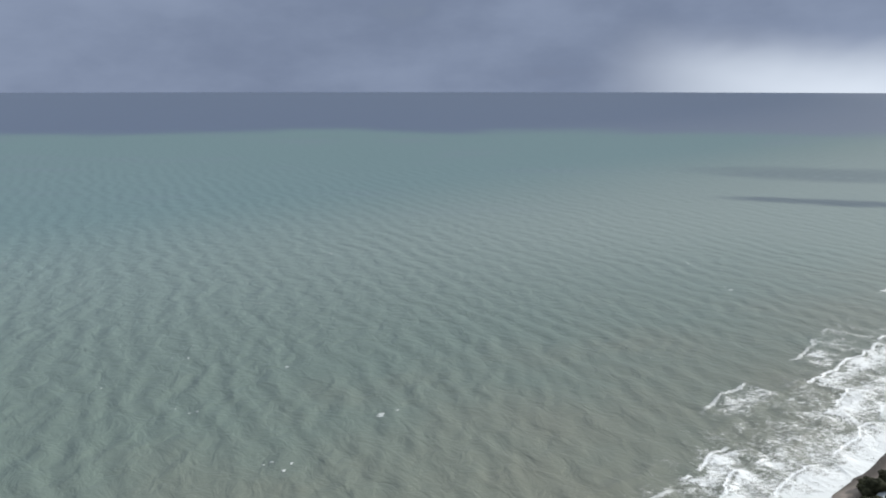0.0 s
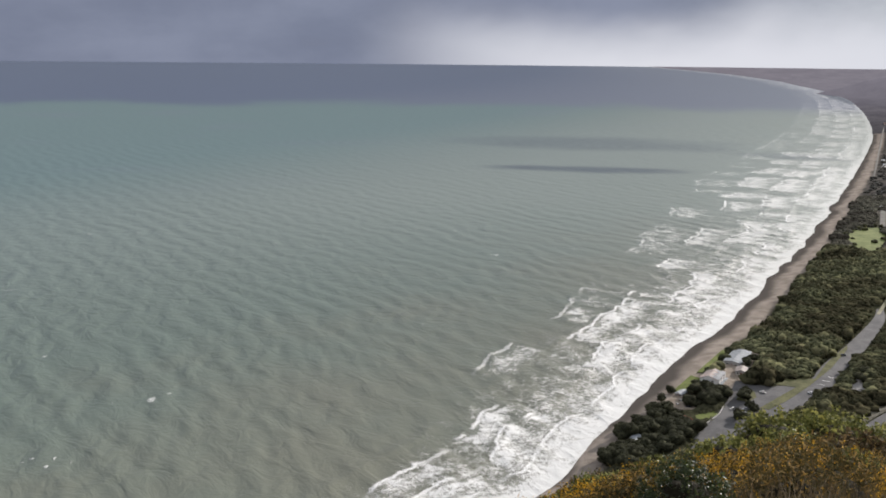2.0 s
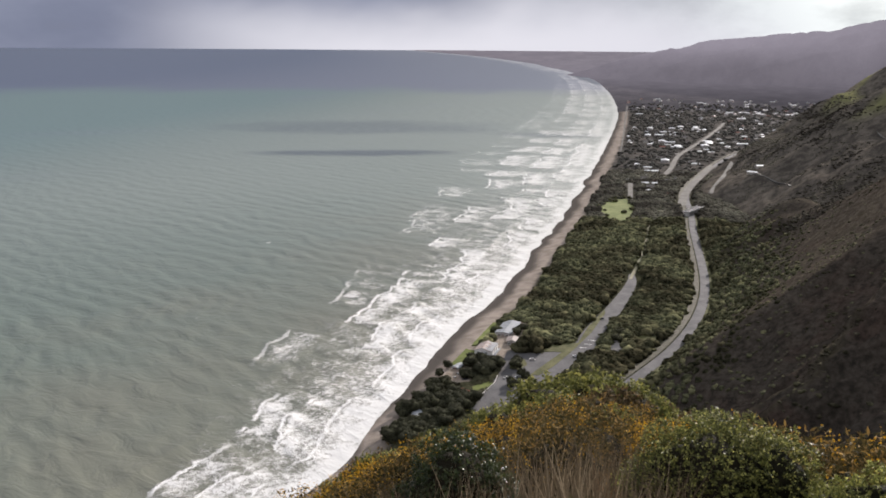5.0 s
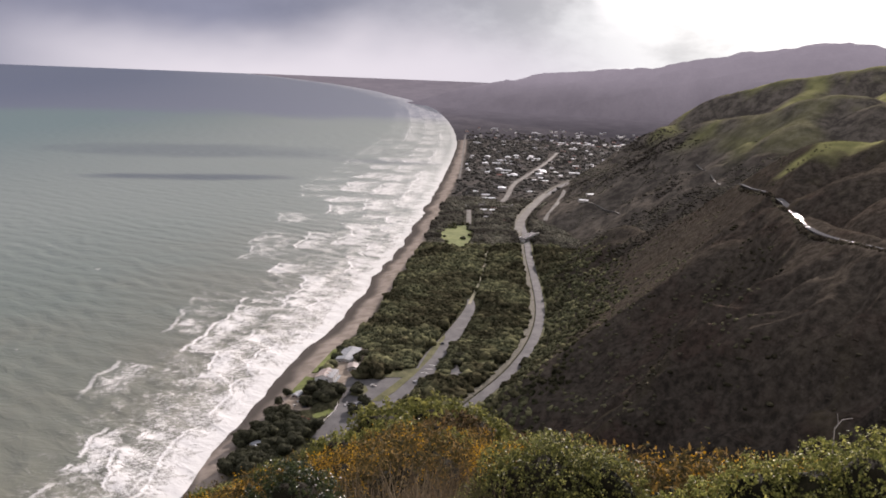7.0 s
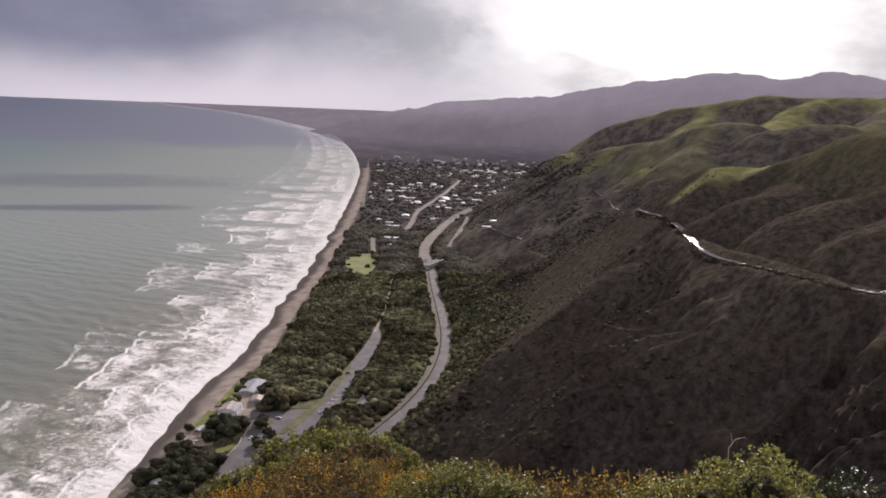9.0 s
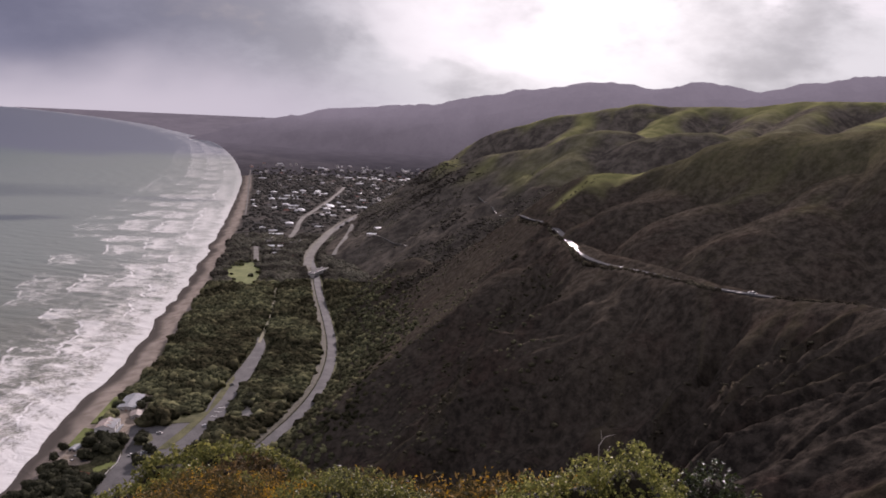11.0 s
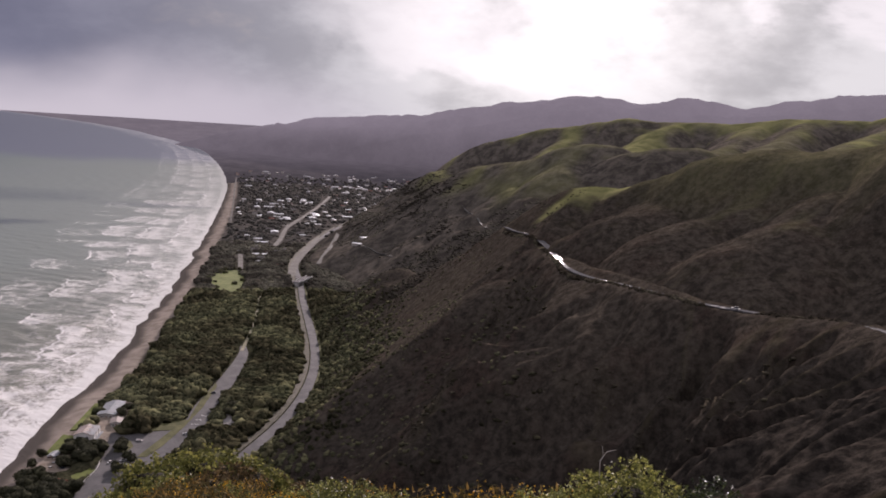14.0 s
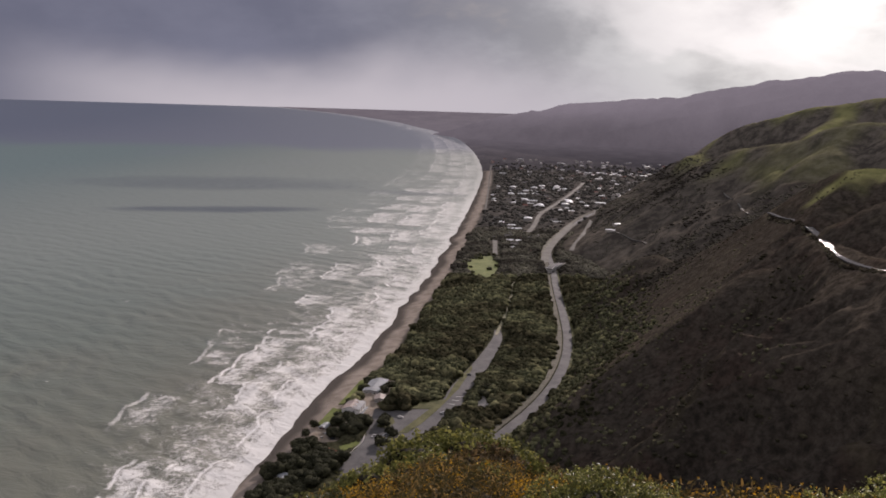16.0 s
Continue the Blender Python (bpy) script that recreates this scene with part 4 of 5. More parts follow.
# scrub on the bank that hides parts of the hill road
bank = []
for k in range(len(HILL_ROAD) - 1):
    (ax, ay), (bx, by) = HILL_ROAD[k], HILL_ROAD[k + 1]
    size = math.hypot(bx - ax, by - ay)
    for j in range(int(size / 1.3)):
        t = (j + rng.uniform(0, 1)) * 1.3 / size
        x, y = ax + (bx - ax) * t, ay + (by - ay) * t
        az = math.degrees(math.atan2(x, y))
        if 63.9 < az < 64.9 and j % 3 == 0 or 64.9 < az < 73.6 or 76.6 < az < 81.4 or 62.8 < az < 63.9 or 61.3 < az < 62.5:
            g = rng.uniform(3.9, 5.6)
            x, y = x - (by - ay) / size * g, y + (bx - ax) / size * g
            bank.append((x, y, put_on(x, y) - 0.2, rng.uniform(1.3, 2.5), rng.uniform(2.0, 3.2)))
thicket("roadside_scrub", bank, lumpy(1, 6, 0.5, 6), SLOPE, "dark scrub on the bank beside the hill road")

# ---- trees of their own by the beach ----
BARK = surface("bark", (0.06, 0.048, 0.038), (0.13, 0.105, 0.085), 1.5, 0.9, 0.6, 0.03)
CROWN = foliage("tree_leaves", (0.022, 0.024, 0.016), (0.058, 0.058, 0.036), (0.080, 0.079, 0.046), 0.9, 0.12, 0.9, 0.02, 0.0, 0.15)


def limb(bm, a, b, r0, r1, sides=7):
    """A tapered round stick from a to b."""
    a, b = Vector(a), Vector(b)
    turn = (b - a).to_track_quat("Z", "Y").to_matrix()
    rings = [[bm.verts.new(p + turn @ Vector((r * math.cos(6.2832 * i / sides), r * math.sin(6.2832 * i / sides), 0))) for i in range(sides)] for p, r in ((a, r0), (a.lerp(b, 0.5) + Vector((0, 0, r0 * 0.4)), (r0 + r1) / 2), (b, r1))]
    for p, q in zip(rings, rings[1:]):
        for i in range(sides):
            bm.faces.new((p[i], p[(i + 1) % sides], q[(i + 1) % sides], q[i]))
    bm.faces.new(rings[-1])
    bm.faces.new(rings[0][::-1])


def tree(height, spread, seed):
    root = new("tree")
    r = random.Random(seed)
    bm = bmesh.new()
    limb(bm, (0, 0, -0.4), (0.1, 0.1, height * 0.5), 0.28, 0.16)
    part("trunk", bm, BARK, root)
    shapes, faces = lumpy(2, 3, 0.5, seed * 3 + 50)
    vs, fs, base = [], [], 0
    for k in range(9):
        a, d = r.uniform(0, 6.28), spread * r.uniform(0.1, 0.62)
        c = np.array([d * math.cos(a), d * math.sin(a), height * r.uniform(0.42, 0.82)])
        if k < 3:
            bm = bmesh.new()
            limb(bm, (0.08, 0.08, height * 0.3), tuple(c), 0.13, 0.05)
            part("limb", bm, BARK, root)
        vs.append(shapes[k % 3] * np.array([spread, spread, height * 0.55]) * r.uniform(0.42, 0.60) + c)
        fs.append(faces + base)
        base += len(vs[-1])
    # loose sprays of leaves that break up the outline
    g = np.random.default_rng(seed)
    core = np.concatenate(vs)
    pick = core[g.integers(len(core), size=900)]
    tri = pick[:, None, :] + g.normal(0, 0.34, (900, 3, 3)) + g.normal(0, 0.12, (900, 1, 3))
    vs.append(tri.reshape(-1, 3))
    fs.append(np.arange(2700).reshape(-1, 3) + base)
    crown = new("crown", mesh_of("crown", np.concatenate(vs), np.concatenate(fs), CROWN, True))
    crown.parent = root
    return tagged(root, "dark green spreading tree beside the beach buildings", "tree", "beach trees")


first = [tree(8.5, 6.0, 1), tree(6.5, 4.6, 2), tree(5.0, 3.4, 3)]
TREES = [(386, 517, 0), (392, 510, 0), (380, 508, 0), (396, 518, 1), (374, 502, 1), (402, 504, 1), (410, 512, 2), (394, 484, 2), (376, 473, 1), (335, 486, 0), (326, 480, 0), (318, 470, 1), (330, 500, 1), (340, 508, 1),
         (312, 488, 1), (300, 461, 0), (288, 452, 1), (345, 498, 2), (352, 529, 2), (367, 540, 2), (452, 566, 1), (444, 545, 1), (462, 572, 1), (428, 572, 2), (447, 592, 2), (300, 486, 1), (426, 536, 2), (520, 520, 1), (506, 508, 1), (306, 476, 0), (314, 478, 0), (322, 466, 0), (308, 464, 1), (320, 490, 1), (292, 455, 0), (282, 446, 0), (284, 456, 1), (306, 454, 0), (316, 458, 0), (296, 448, 1), (302, 495, 2), (326, 494, 0), (334, 475, 1),
         (272, 436, 0), (276, 446, 1), (264, 430, 1), (287, 462, 1), (388, 522, 0), (384, 512, 1), (314, 496, 2), (336, 516, 2)]
GROVE = [(257, 446), (281, 475), (302, 489), (322, 503), (341, 515), (347, 488), (341, 468), (311, 450), (274, 431)]
GROVE_BY_COURT = [(380, 537), (395, 546), (405, 538), (394, 516), (377, 496), (360, 495), (360, 510)]
plant = random.Random(8)
for poly, count in ((GROVE, 74), (GROVE_BY_COURT, 15)):
    xs, ys = [p[0] for p in poly], [p[1] for p in poly]
    while count:
        x, y = plant.uniform(min(xs), max(xs)), plant.uniform(min(ys), max(ys))
        if inside(np.array([x]), np.array([y]), poly)[0] and math.hypot(x - 296, y - 468) > 9 and math.hypot(x - 343, y - 484) > 9 and math.hypot(x - 405, y - 545) > 13:
            TREES.append((x, y, plant.choice((0, 0, 1, 1, 2))))
            count -= 1
TREES = [(x, y, w) for x, y, w in TREES if not any(inside(np.array([x]), np.array([y]), poly)[0] for poly in LAWNS[:4]) and math.hypot(x - 371, y - 532) > 6]
TREES += [(406, 508, 1), (412, 515, 2), (409, 512, 2), (396, 491, 2), (379, 481, 2)]
started = set()
for k, (x, y, which) in enumerate(TREES):
    m = pose(x, y, put_on(x, y), rz=k * 67)
    if which not in started:
        first[which].matrix_basis = m
        started.add(which)
    else:
        copy_thing(first[which], m)

# ---- buildings by the beach ----
WHITE = surface("white_paint", (0.66, 0.64, 0.61), (0.80, 0.78, 0.76), 0.6, 0.6, 0.1)
GREY_WALL = surface("grey_weatherboard", (0.30, 0.29, 0.28), (0.42, 0.41, 0.40), 0.5, 0.7, 0.2)
IRON = surface("pale_roof_iron", (0.18, 0.195, 0.21), (0.26, 0.275, 0.29), 0.3, 0.6, 0.1, 0.02, 0.2, 0.15)
RUST = surface("red_roof_iron", (0.17, 0.06, 0.045), (0.26, 0.10, 0.075), 0.4, 0.55, 0.1, 0.02, 0.0, 0.15)
DARK_ROOF = surface("dark_roof_tiles", (0.055, 0.05, 0.05), (0.11, 0.10, 0.10), 0.5, 0.6, 0.2, 0.02, 0.0, 0.2)
PANE = surface("window_glass", (0.02, 0.025, 0.03), (0.035, 0.04, 0.05), 0.5, 0.08, 0.0, 0.01, 0.0, 0.0, 0.8)


def gable(bm, w, l, z0, rise, eave=0.5, thick=0.18):
    """A pitched roof with thickness, ridge along y."""
    for sx in (-1, 1):
        a, b = (0.0, z0 + rise), (sx * (w / 2 + eave), z0 - eave * rise / (w / 2))
        v = [bm.verts.new((x, y, z + t)) for t in (0, thick) for x, z in (a, b) for y in (-l / 2 - eave, l / 2 + eave)]
        for f in ((0, 1, 3, 2), (4, 6, 7, 5), (0, 2, 6, 4), (1, 5, 7, 3), (2, 3, 7, 6), (0, 4, 5, 1)):
            bm.faces.new([v[i] for i in f])
    bmesh.ops.recalc_face_normals(bm, faces=bm.faces)


def walls(bm, w, l, h, rise):
    """A body with gable ends."""
    ends = []
    for y in (-l / 2, l / 2):
        ends.append([bm.verts.new(p) for p in ((-w / 2, y, -0.6), (w / 2, y, -0.6), (w / 2, y, h), (0, y, h + rise), (-w / 2, y, h))])
    bm.faces.new(ends[0])
    bm.faces.new(ends[1][::-1])
    for i in range(5):
        bm.faces.new((ends[0][(i + 1) % 5], ends[0][i], ends[1][i], ends[1][(i + 1) % 5]))
    bmesh.ops.recalc_face_normals(bm, faces=bm.faces)


def window(parent, x, y, z, w, h, along_y):
    bm = bmesh.new()
    dx, dy = (0.08, w / 2) if along_y else (w / 2, 0.08)
    box(bm, x - dx, x + dx, y - dy, y + dy, z, z + h)
    frame_ = part("window", bm, WHITE, parent)
    bm = bmesh.new()
    dx, dy = (0.11, w / 2 - 0.12) if along_y else (w / 2 - 0.12, 0.11)
    box(bm, x - dx, x + dx, y - dy, y + dy, z + 0.12, z + h - 0.12)
    part("pane", bm, PANE, frame_)


def house(w, l, h, rise, wall, roof, label, name="house", group="", windows=True, storeys=1):
    root = new(name)
    bm = bmesh.new()
    walls(bm, w, l, h, rise)
    part("wall", bm, wall, root)
    bm = bmesh.new()
    gable(bm, w, l, h, rise)
    part("roof", bm, roof, root)
    if windows:
        for s in range(storeys):
            z = 0.9 + s * h / storeys
            for sx in (-1, 1):
                for k in range(max(2, int(l / 4))):
                    window(root, sx * w / 2, -l / 2 + (k + 0.5) * l / max(2, int(l / 4)), z, 1.5, 1.3, True)
            for sy in (-1, 1):
                for dx in (-w / 4, w / 4):
                    window(root, dx, sy * l / 2, z, 1.6, 1.3, False)
        bm = bmesh.new()
        box(bm, -0.5, 0.5, -l / 2 - 0.07, -l / 2 + 0.07, 0, 2.1)
        part("door", bm, RUST, root)
    return tagged(root, label, "house" if name == "house" else name.replace("_", " "), group)


def stand(ob, x, y, rz=0.0):
    ob.matrix_basis = pose(x, y, put_on(x, y) + 0.2, rz=rz)
    return ob


COAST_TURN = -51.0
inn = stand(house(12, 18, 6.0, 2.4, WHITE, surface("faded_roof", (0.26, 0.21, 0.19), (0.38, 0.32, 0.29), 0.4, 0.7), "white two-storey beach restaurant with faded brown roof", "restaurant", storeys=2), 405, 545, COAST_TURN)
for k, y in enumerate((-6.5, 0.0, 6.5)):
    bm = bmesh.new()
    walls(bm, 3.4, 7.0, 6.6, 1.5)
    wing = part("dormer", bm, WHITE, inn, "white gabled dormer")
    wing.matrix_basis = pose(4.2, y, 0.0, rz=90)
    bm = bmesh.new()
    gable(bm, 3.4, 7.0, 6.6, 1.5, 0.3)
    part("dormer_roof", bm, WHITE, wing)
bm = bmesh.new()
box(bm, 6.0, 9.5, -10, 10, 2.7, 2.95)
part("veranda_roof", bm, IRON, inn)
for y in (-9.6, -4.8, 0, 4.8, 9.6):
    bm = bmesh.new()
    box(bm, 9.1, 9.3, y - 0.1, y + 0.1, -0.4, 2.7)
    part("post", bm, WHITE, inn)
stand(house(13, 34, 3.4, 1.0, GREY_WALL, IRON, "long low hall with pale iron roof", "hall"), 455, 582, COAST_TURN)
stand(house(8, 12, 2.8, 1.3, GREY_WALL, surface("tan_roof", (0.22, 0.19, 0.17), (0.32, 0.28, 0.26), 0.4, 0.6), "small grey building with tan roof", "house"), 437, 553, COAST_TURN + 8)
stand(house(7, 17, 2.8, 1.8, WHITE, RUST, "low white cottage with dark red roof", "house"), 343, 484, 12)
stand(house(5, 9, 2.4, 0.9, GREY_WALL, IRON, "small beach hut with grey iron roof", "hut"), 371, 532, -62)
stand(house(7, 13, 2.8, 1.0, GREY_WALL, IRON, "shed with pale iron roof among dark trees", "shed"), 296, 468, COAST_TURN + 8)

# railing along the lawn
railing = tagged(new("railing"), "low white railing along the grass by the car park", "railing")
RUN = [(334, 466), (352, 476), (371, 488), (381, 498)]
for a, b in zip(RUN, RUN[1:]):
    size, way = math.hypot(b[0] - a[0], b[1] - a[1]), math.degrees(math.atan2(b[1] - a[1], b[0] - a[0]))
    bm = bmesh.new()
    box(bm, 0, size, -0.09, 0.09, 0.75, 1.0)
    box(bm, 0, size, -0.06, 0.06, 0.35, 0.5)
    bar = part("rail", bm, WHITE, railing)
    bar.matrix_basis = pose(a[0], a[1], put_on(*a) + 0.3, rz=way)
    for k in range(int(size / 2.6) + 1):
        x, y = a[0] + (b[0] - a[0]) * k * 2.6 / size, a[1] + (b[1] - a[1]) * k * 2.6 / size
        bm = bmesh.new()
        box(bm, -0.09, 0.09, -0.09, 0.09, -0.5, 1.0)
        post = part("post", bm, WHITE, railing)
        post.matrix_basis = pose(x, y, put_on(a[0], a[1]) + 0.3, rz=way)

barrier = tagged(new("barrier"), "short white painted barrier on the asphalt", "barrier")
for dz in (0.35, 0.8):
    bm = bmesh.new()
    box(bm, -4.2, 4.2, -0.1, 0.1, dz, dz + 0.3)
    part("board", bm, WHITE, barrier)
for x in (-3.6, 0.0, 3.6):
    bm = bmesh.new()
    box(bm, x - 0.1, x + 0.1, -0.08, 0.08, -0.4, 1.05)
    part("post", bm, WHITE, barrier)
barrier.matrix_basis = pose(388.5, 482, put_on(388.5, 482) + 0.35, rz=-69)

# ---- cars ----
TYRE = surface("tyre_rubber", (0.02, 0.02, 0.02), (0.035, 0.035, 0.035), 3.0, 0.8)


def car(paint, label):
    root = new("car")
    bm = bmesh.new()
    vs = box(bm, -0.86, 0.86, -2.15, 2.15, 0.32, 0.86)
    bmesh.ops.bevel(bm, geom=[e for e in bm.edges], offset=0.14, segments=2, affect="EDGES")
    part("body", bm, paint, root)
    bm = bmesh.new()
    vs = box(bm, -0.78, 0.78, -1.35, 1.0, 0.8, 1.42)
    for v in vs:
        if v.co.z > 1.0:
            v.co.x *= 0.82
            v.co.y = v.co.y * 0.68 - 0.05
    bmesh.ops.bevel(bm, geom=[e for e in bm.edges], offset=0.06, segments=2, affect="EDGES")
    part("cabin", bm, PANE, root, "dark glazed cabin")
    bm = bmesh.new()
    box(bm, -0.6, 0.6, -0.85, 0.55, 1.41, 1.46)
    part("roof", bm, paint, root)
    for x in (-0.78, 0.78):
        for y in (-1.35, 1.3):
            bm = bmesh.new()
            bmesh.ops.create_cone(bm, cap_ends=True, segments=14, radius1=0.33, radius2=0.33, depth=0.22, matrix=pose(x, y, 0.33, ry=90))
            part("wheel", bm, TYRE, root)
    return tagged(root, label, "car", "parked cars")


SILVER = surface("silver_paint", (0.52, 0.53, 0.55), (0.62, 0.63, 0.65), 2.0, 0.3, 0.0, 0.01, 0.4)
NAVY = surface("dark_paint", (0.03, 0.035, 0.05), (0.05, 0.055, 0.07), 2.0, 0.3, 0.0, 0.01, 0.2)
for model, spots in ((car(WHITE, "white parked car on the beach court"), [(357, 516, 30), (384, 492, 100), (424, 512, 20)]), (car(SILVER, "silver parked car on asphalt"), [(363, 521, 35), (392, 489, 80), (455, 500, 35)]),
                     (car(NAVY, "dark parked car on asphalt"), [(361, 509, 60), (540, 562, 41)])):
    for k, (x, y, rz) in enumerate(spots):
        m = pose(x, y, put_on(x, y) + 0.37, rz=rz)
        if k:
            copy_thing(model, m)
        else:
            model.matrix_basis = m

car_az = 74.8
k = min(range(len(HILL_ROAD) - 1), key=lambda i: abs(math.degrees(math.atan2(*HILL_ROAD[i])) - car_az))
(ax, ay), (bx, by) = HILL_ROAD[k], HILL_ROAD[k + 1]
hill_car = car(WHITE, "small white car on the wet hill road")
hill_car.matrix_basis = pose(ax, ay, put_on(ax, ay) + 0.31, rz=math.degrees(math.atan2(by - ay, bx - ax)) - 90)
tagged(hill_car, group="cars on the road")

# ---- overbridge and town ----
CONCRETE = surface("pale_concrete", (0.45, 0.44, 0.42), (0.60, 0.59, 0.57), 0.3, 0.7, 0.2)
bridge = tagged(new("overbridge"), "pale concrete road bridge over the railway", "bridge")
bridge.matrix_basis = pose(998, 870, put_on(1009, 886) + 0.2, rz=22)
bm = bmesh.new()
box(bm, -29, 29, -4.6, 4.6, 5.4, 6.2)
part("deck", bm, ASPHALT, bridge)
for y in (-4.7, 4.7):
    bm = bmesh.new()
    box(bm, -29, 29, y - 0.18, y + 0.18, 5.3, 7.3)
    part("parapet", bm, CONCRETE, bridge, "white concrete parapet")
for x in (-27, -9, 9, 27):
    bm = bmesh.new()
    box(bm, x - 0.7, x + 0.7, -3.8, 3.8, -1.5, 5.4)
    part("pier", bm, CONCRETE, bridge)

TAN = surface("cream_weatherboard", (0.34, 0.32, 0.29), (0.46, 0.44, 0.40), 0.5, 0.7, 0.2)
BRIGHT_IRON = surface("new_roof_iron", (0.50, 0.52, 0.55), (0.66, 0.68, 0.70), 0.3, 0.34, 0.05, 0.02, 0.4, 0.1, 0.5)
LOOKS = [(10, 15, 3.2, 0.7, TAN, BRIGHT_IRON, "cream cottage with pale iron roof in the town"), (10, 13, 2.8, 1.7, GREY_WALL, DARK_ROOF, "grey cottage with dark tiled roof in the town"),
         (9, 12, 2.8, 1.6, TAN, RUST, "cream cottage with red-brown roof in the town"), (15, 24, 4.4, 0.9, GREY_WALL, BRIGHT_IRON, "larger grey building with pale iron roof in the town"),
         (10, 12, 5.0, 1.5, TAN, DARK_ROOF, "two-storey cream house with dark roof in the town")]
models = []
for w, l, h, rise, wall, roof, label in LOOKS:
    models.append(house(w, l, h, rise, wall, roof, label, "house", "houses of the town", windows=False))
town = random.Random(12)
SEEDS = [(2560, 2106), (2603, 2091), (2602, 2065), (1675, 1440), (1716, 1407), (1702, 1375), (1755, 1693), (1784, 1680), (1114, 1063), (1178, 1139), (1176, 1109), (1296, 1246), (1987, 1508),
         (2009, 1498), (1986, 1462), (2589, 1994), (2619, 1958), (2374, 2072), (2095, 1680), (1920, 1729), (1547, 1235), (1632, 1405)]
spots = []
tries = 0
while len(spots) < 235 and tries < 9000:
    tries += 1
    if tries <= len(SEEDS):
        x, y = SEEDS[tries - 1]
    elif tries % 3 == 0:
        sx, sy = town.choice(SEEDS)
        x, y = sx + town.gauss(0, 60), sy + town.gauss(0, 60)
    else:
        az, d = town.uniform(44.5, 56.0), math.sqrt(town.uniform(1430 ** 2, 4100 ** 2))
        x, y = d * math.sin(radians(az)), d * math.cos(radians(az))
    px, py = np.array([x]), np.array([y])
    off, foot = -float(nearest(px, py, COAST)[0][0]), float(nearest(px, py, FOOT)[0][0])
    if off < 45 or foot < 24 or any((x - a) ** 2 + (y - b) ** 2 < 19 ** 2 for a, b in spots) or inside(px, py, PITCH)[0]:
        continue
    if any(abs(float(nearest(px, py, line)[0][0])) < half + 8 for line, half in STREETS + [(ROAD, 8)]):
        continue
    spots.append((x, y))
used = set()
for k, (x, y) in enumerate(spots):
    which = 3 if k < 6 else town.choice((0, 0, 0, 1, 1, 1, 2, 3, 4))
    fx, fy, fz, s = (float(v) for v in far(x, y, put_on(x, y) + 0.3))
    m = pose(fx, fy, fz, rz=-44 + town.choice((0, 90)) + town.uniform(-9, 9))
    if which in used:
        made = copy_thing(models[which], m)
    else:
        made = models[which]
        made.matrix_basis = m
        used.add(which)
    made.scale = (s, s, s)

for x, y, which, rz in ((1172, 912, 0, 20), (1218, 934, 0, 60)):
    hill_house = copy_thing(models[which], pose(x, y, put_on(x, y) + 0.3, rz=rz))
    tagged(hill_house, "cream cottage with pale iron roof above the town", "house", "houses on the hill")

# ---- the lookout's own slope: bushes, gorse, stalks ----
GLOSSY = foliage("glossy_leaves", (0.014, 0.022, 0.008), (0.040, 0.056, 0.018), (0.085, 0.105, 0.030), 0.42, 0.25, 3.0, 0.32)
OLIVE = foliage("olive_leaves", (0.046, 0.053, 0.016), (0.140, 0.150, 0.042), (0.38, 0.37, 0.10), 0.5, 0.38, 2.2, 0.22, 0.0, 0.42)
BRIGHT = foliage("yellow_green_leaves", (0.080, 0.090, 0.024), (0.205, 0.218, 0.056), (0.44, 0.42, 0.12), 0.5, 0.45, 2.2, 0.22, 0.0, 0.42)
SPINES = foliage("gorse_spines", (0.040, 0.038, 0.015), (0.125, 0.094, 0.036), (0.30, 0.185, 0.055), 0.8, 0.2, 4.0, 0.1)
FLOWERS = foliage("gorse_flowers", (0.42, 0.22, 0.012), (0.60, 0.34, 0.018), (0.76, 0.48, 0.04), 0.7, 0.3, 4.0, 0.1)
STRAW = foliage("dry_stalks", (0.058, 0.044, 0.028), (0.145, 0.112, 0.072), (0.28, 0.225, 0.15), 0.8, 0.2, 2.0, 0.1)
GREEN_BLADES = foliage("grass_blades", (0.040, 0.050, 0.018), (0.085, 0.095, 0.035), (0.15, 0.14, 0.06), 0.7, 0.3, 2.0, 0.1)
# near-black colour for solid cores, painting the shade inside bushes
SHADE = foliage("painted_inner_shade", (0.012, 0.012, 0.007), (0.026, 0.024, 0.014), (0.035, 0.03, 0.02), 0.9, 0.0, 6.0, 0.05)


def soil_at(x, y):
    return float(knoll(np.array([x]), np.array([y]))[0])


def crown_points(g, count, lobes, skirt=-0.35):
    """Points and outward ways on the skin of overlapping lobes (x, y, z, rx, ry, rz)."""
    sizes = np.array([rx * ry + rx * rz for _, _, _, rx, ry, rz in lobes])
    which = g.choice(len(lobes), size=count, p=sizes / sizes.sum())
    L_ = np.array(lobes)[which]
    n_ = g.normal(size=(count, 3))
    n_ /= np.linalg.norm(n_, axis=1)[:, None]
    n_[:, 2] = np.where(n_[:, 2] < skirt, np.abs(n_[:, 2]), n_[:, 2])
    lump = 1 + 0.16 * (lattice(n_[:, 0] * 3 + 5 * which, n_[:, 1] * 3 + n_[:, 2] * 3, 3) - 0.5) * 2
    depth = 1 - 0.28 * g.random(count) ** 2
    p = L_[:, :3] + n_ * L_[:, 3:] * (lump * depth)[:, None]
    return p, n_


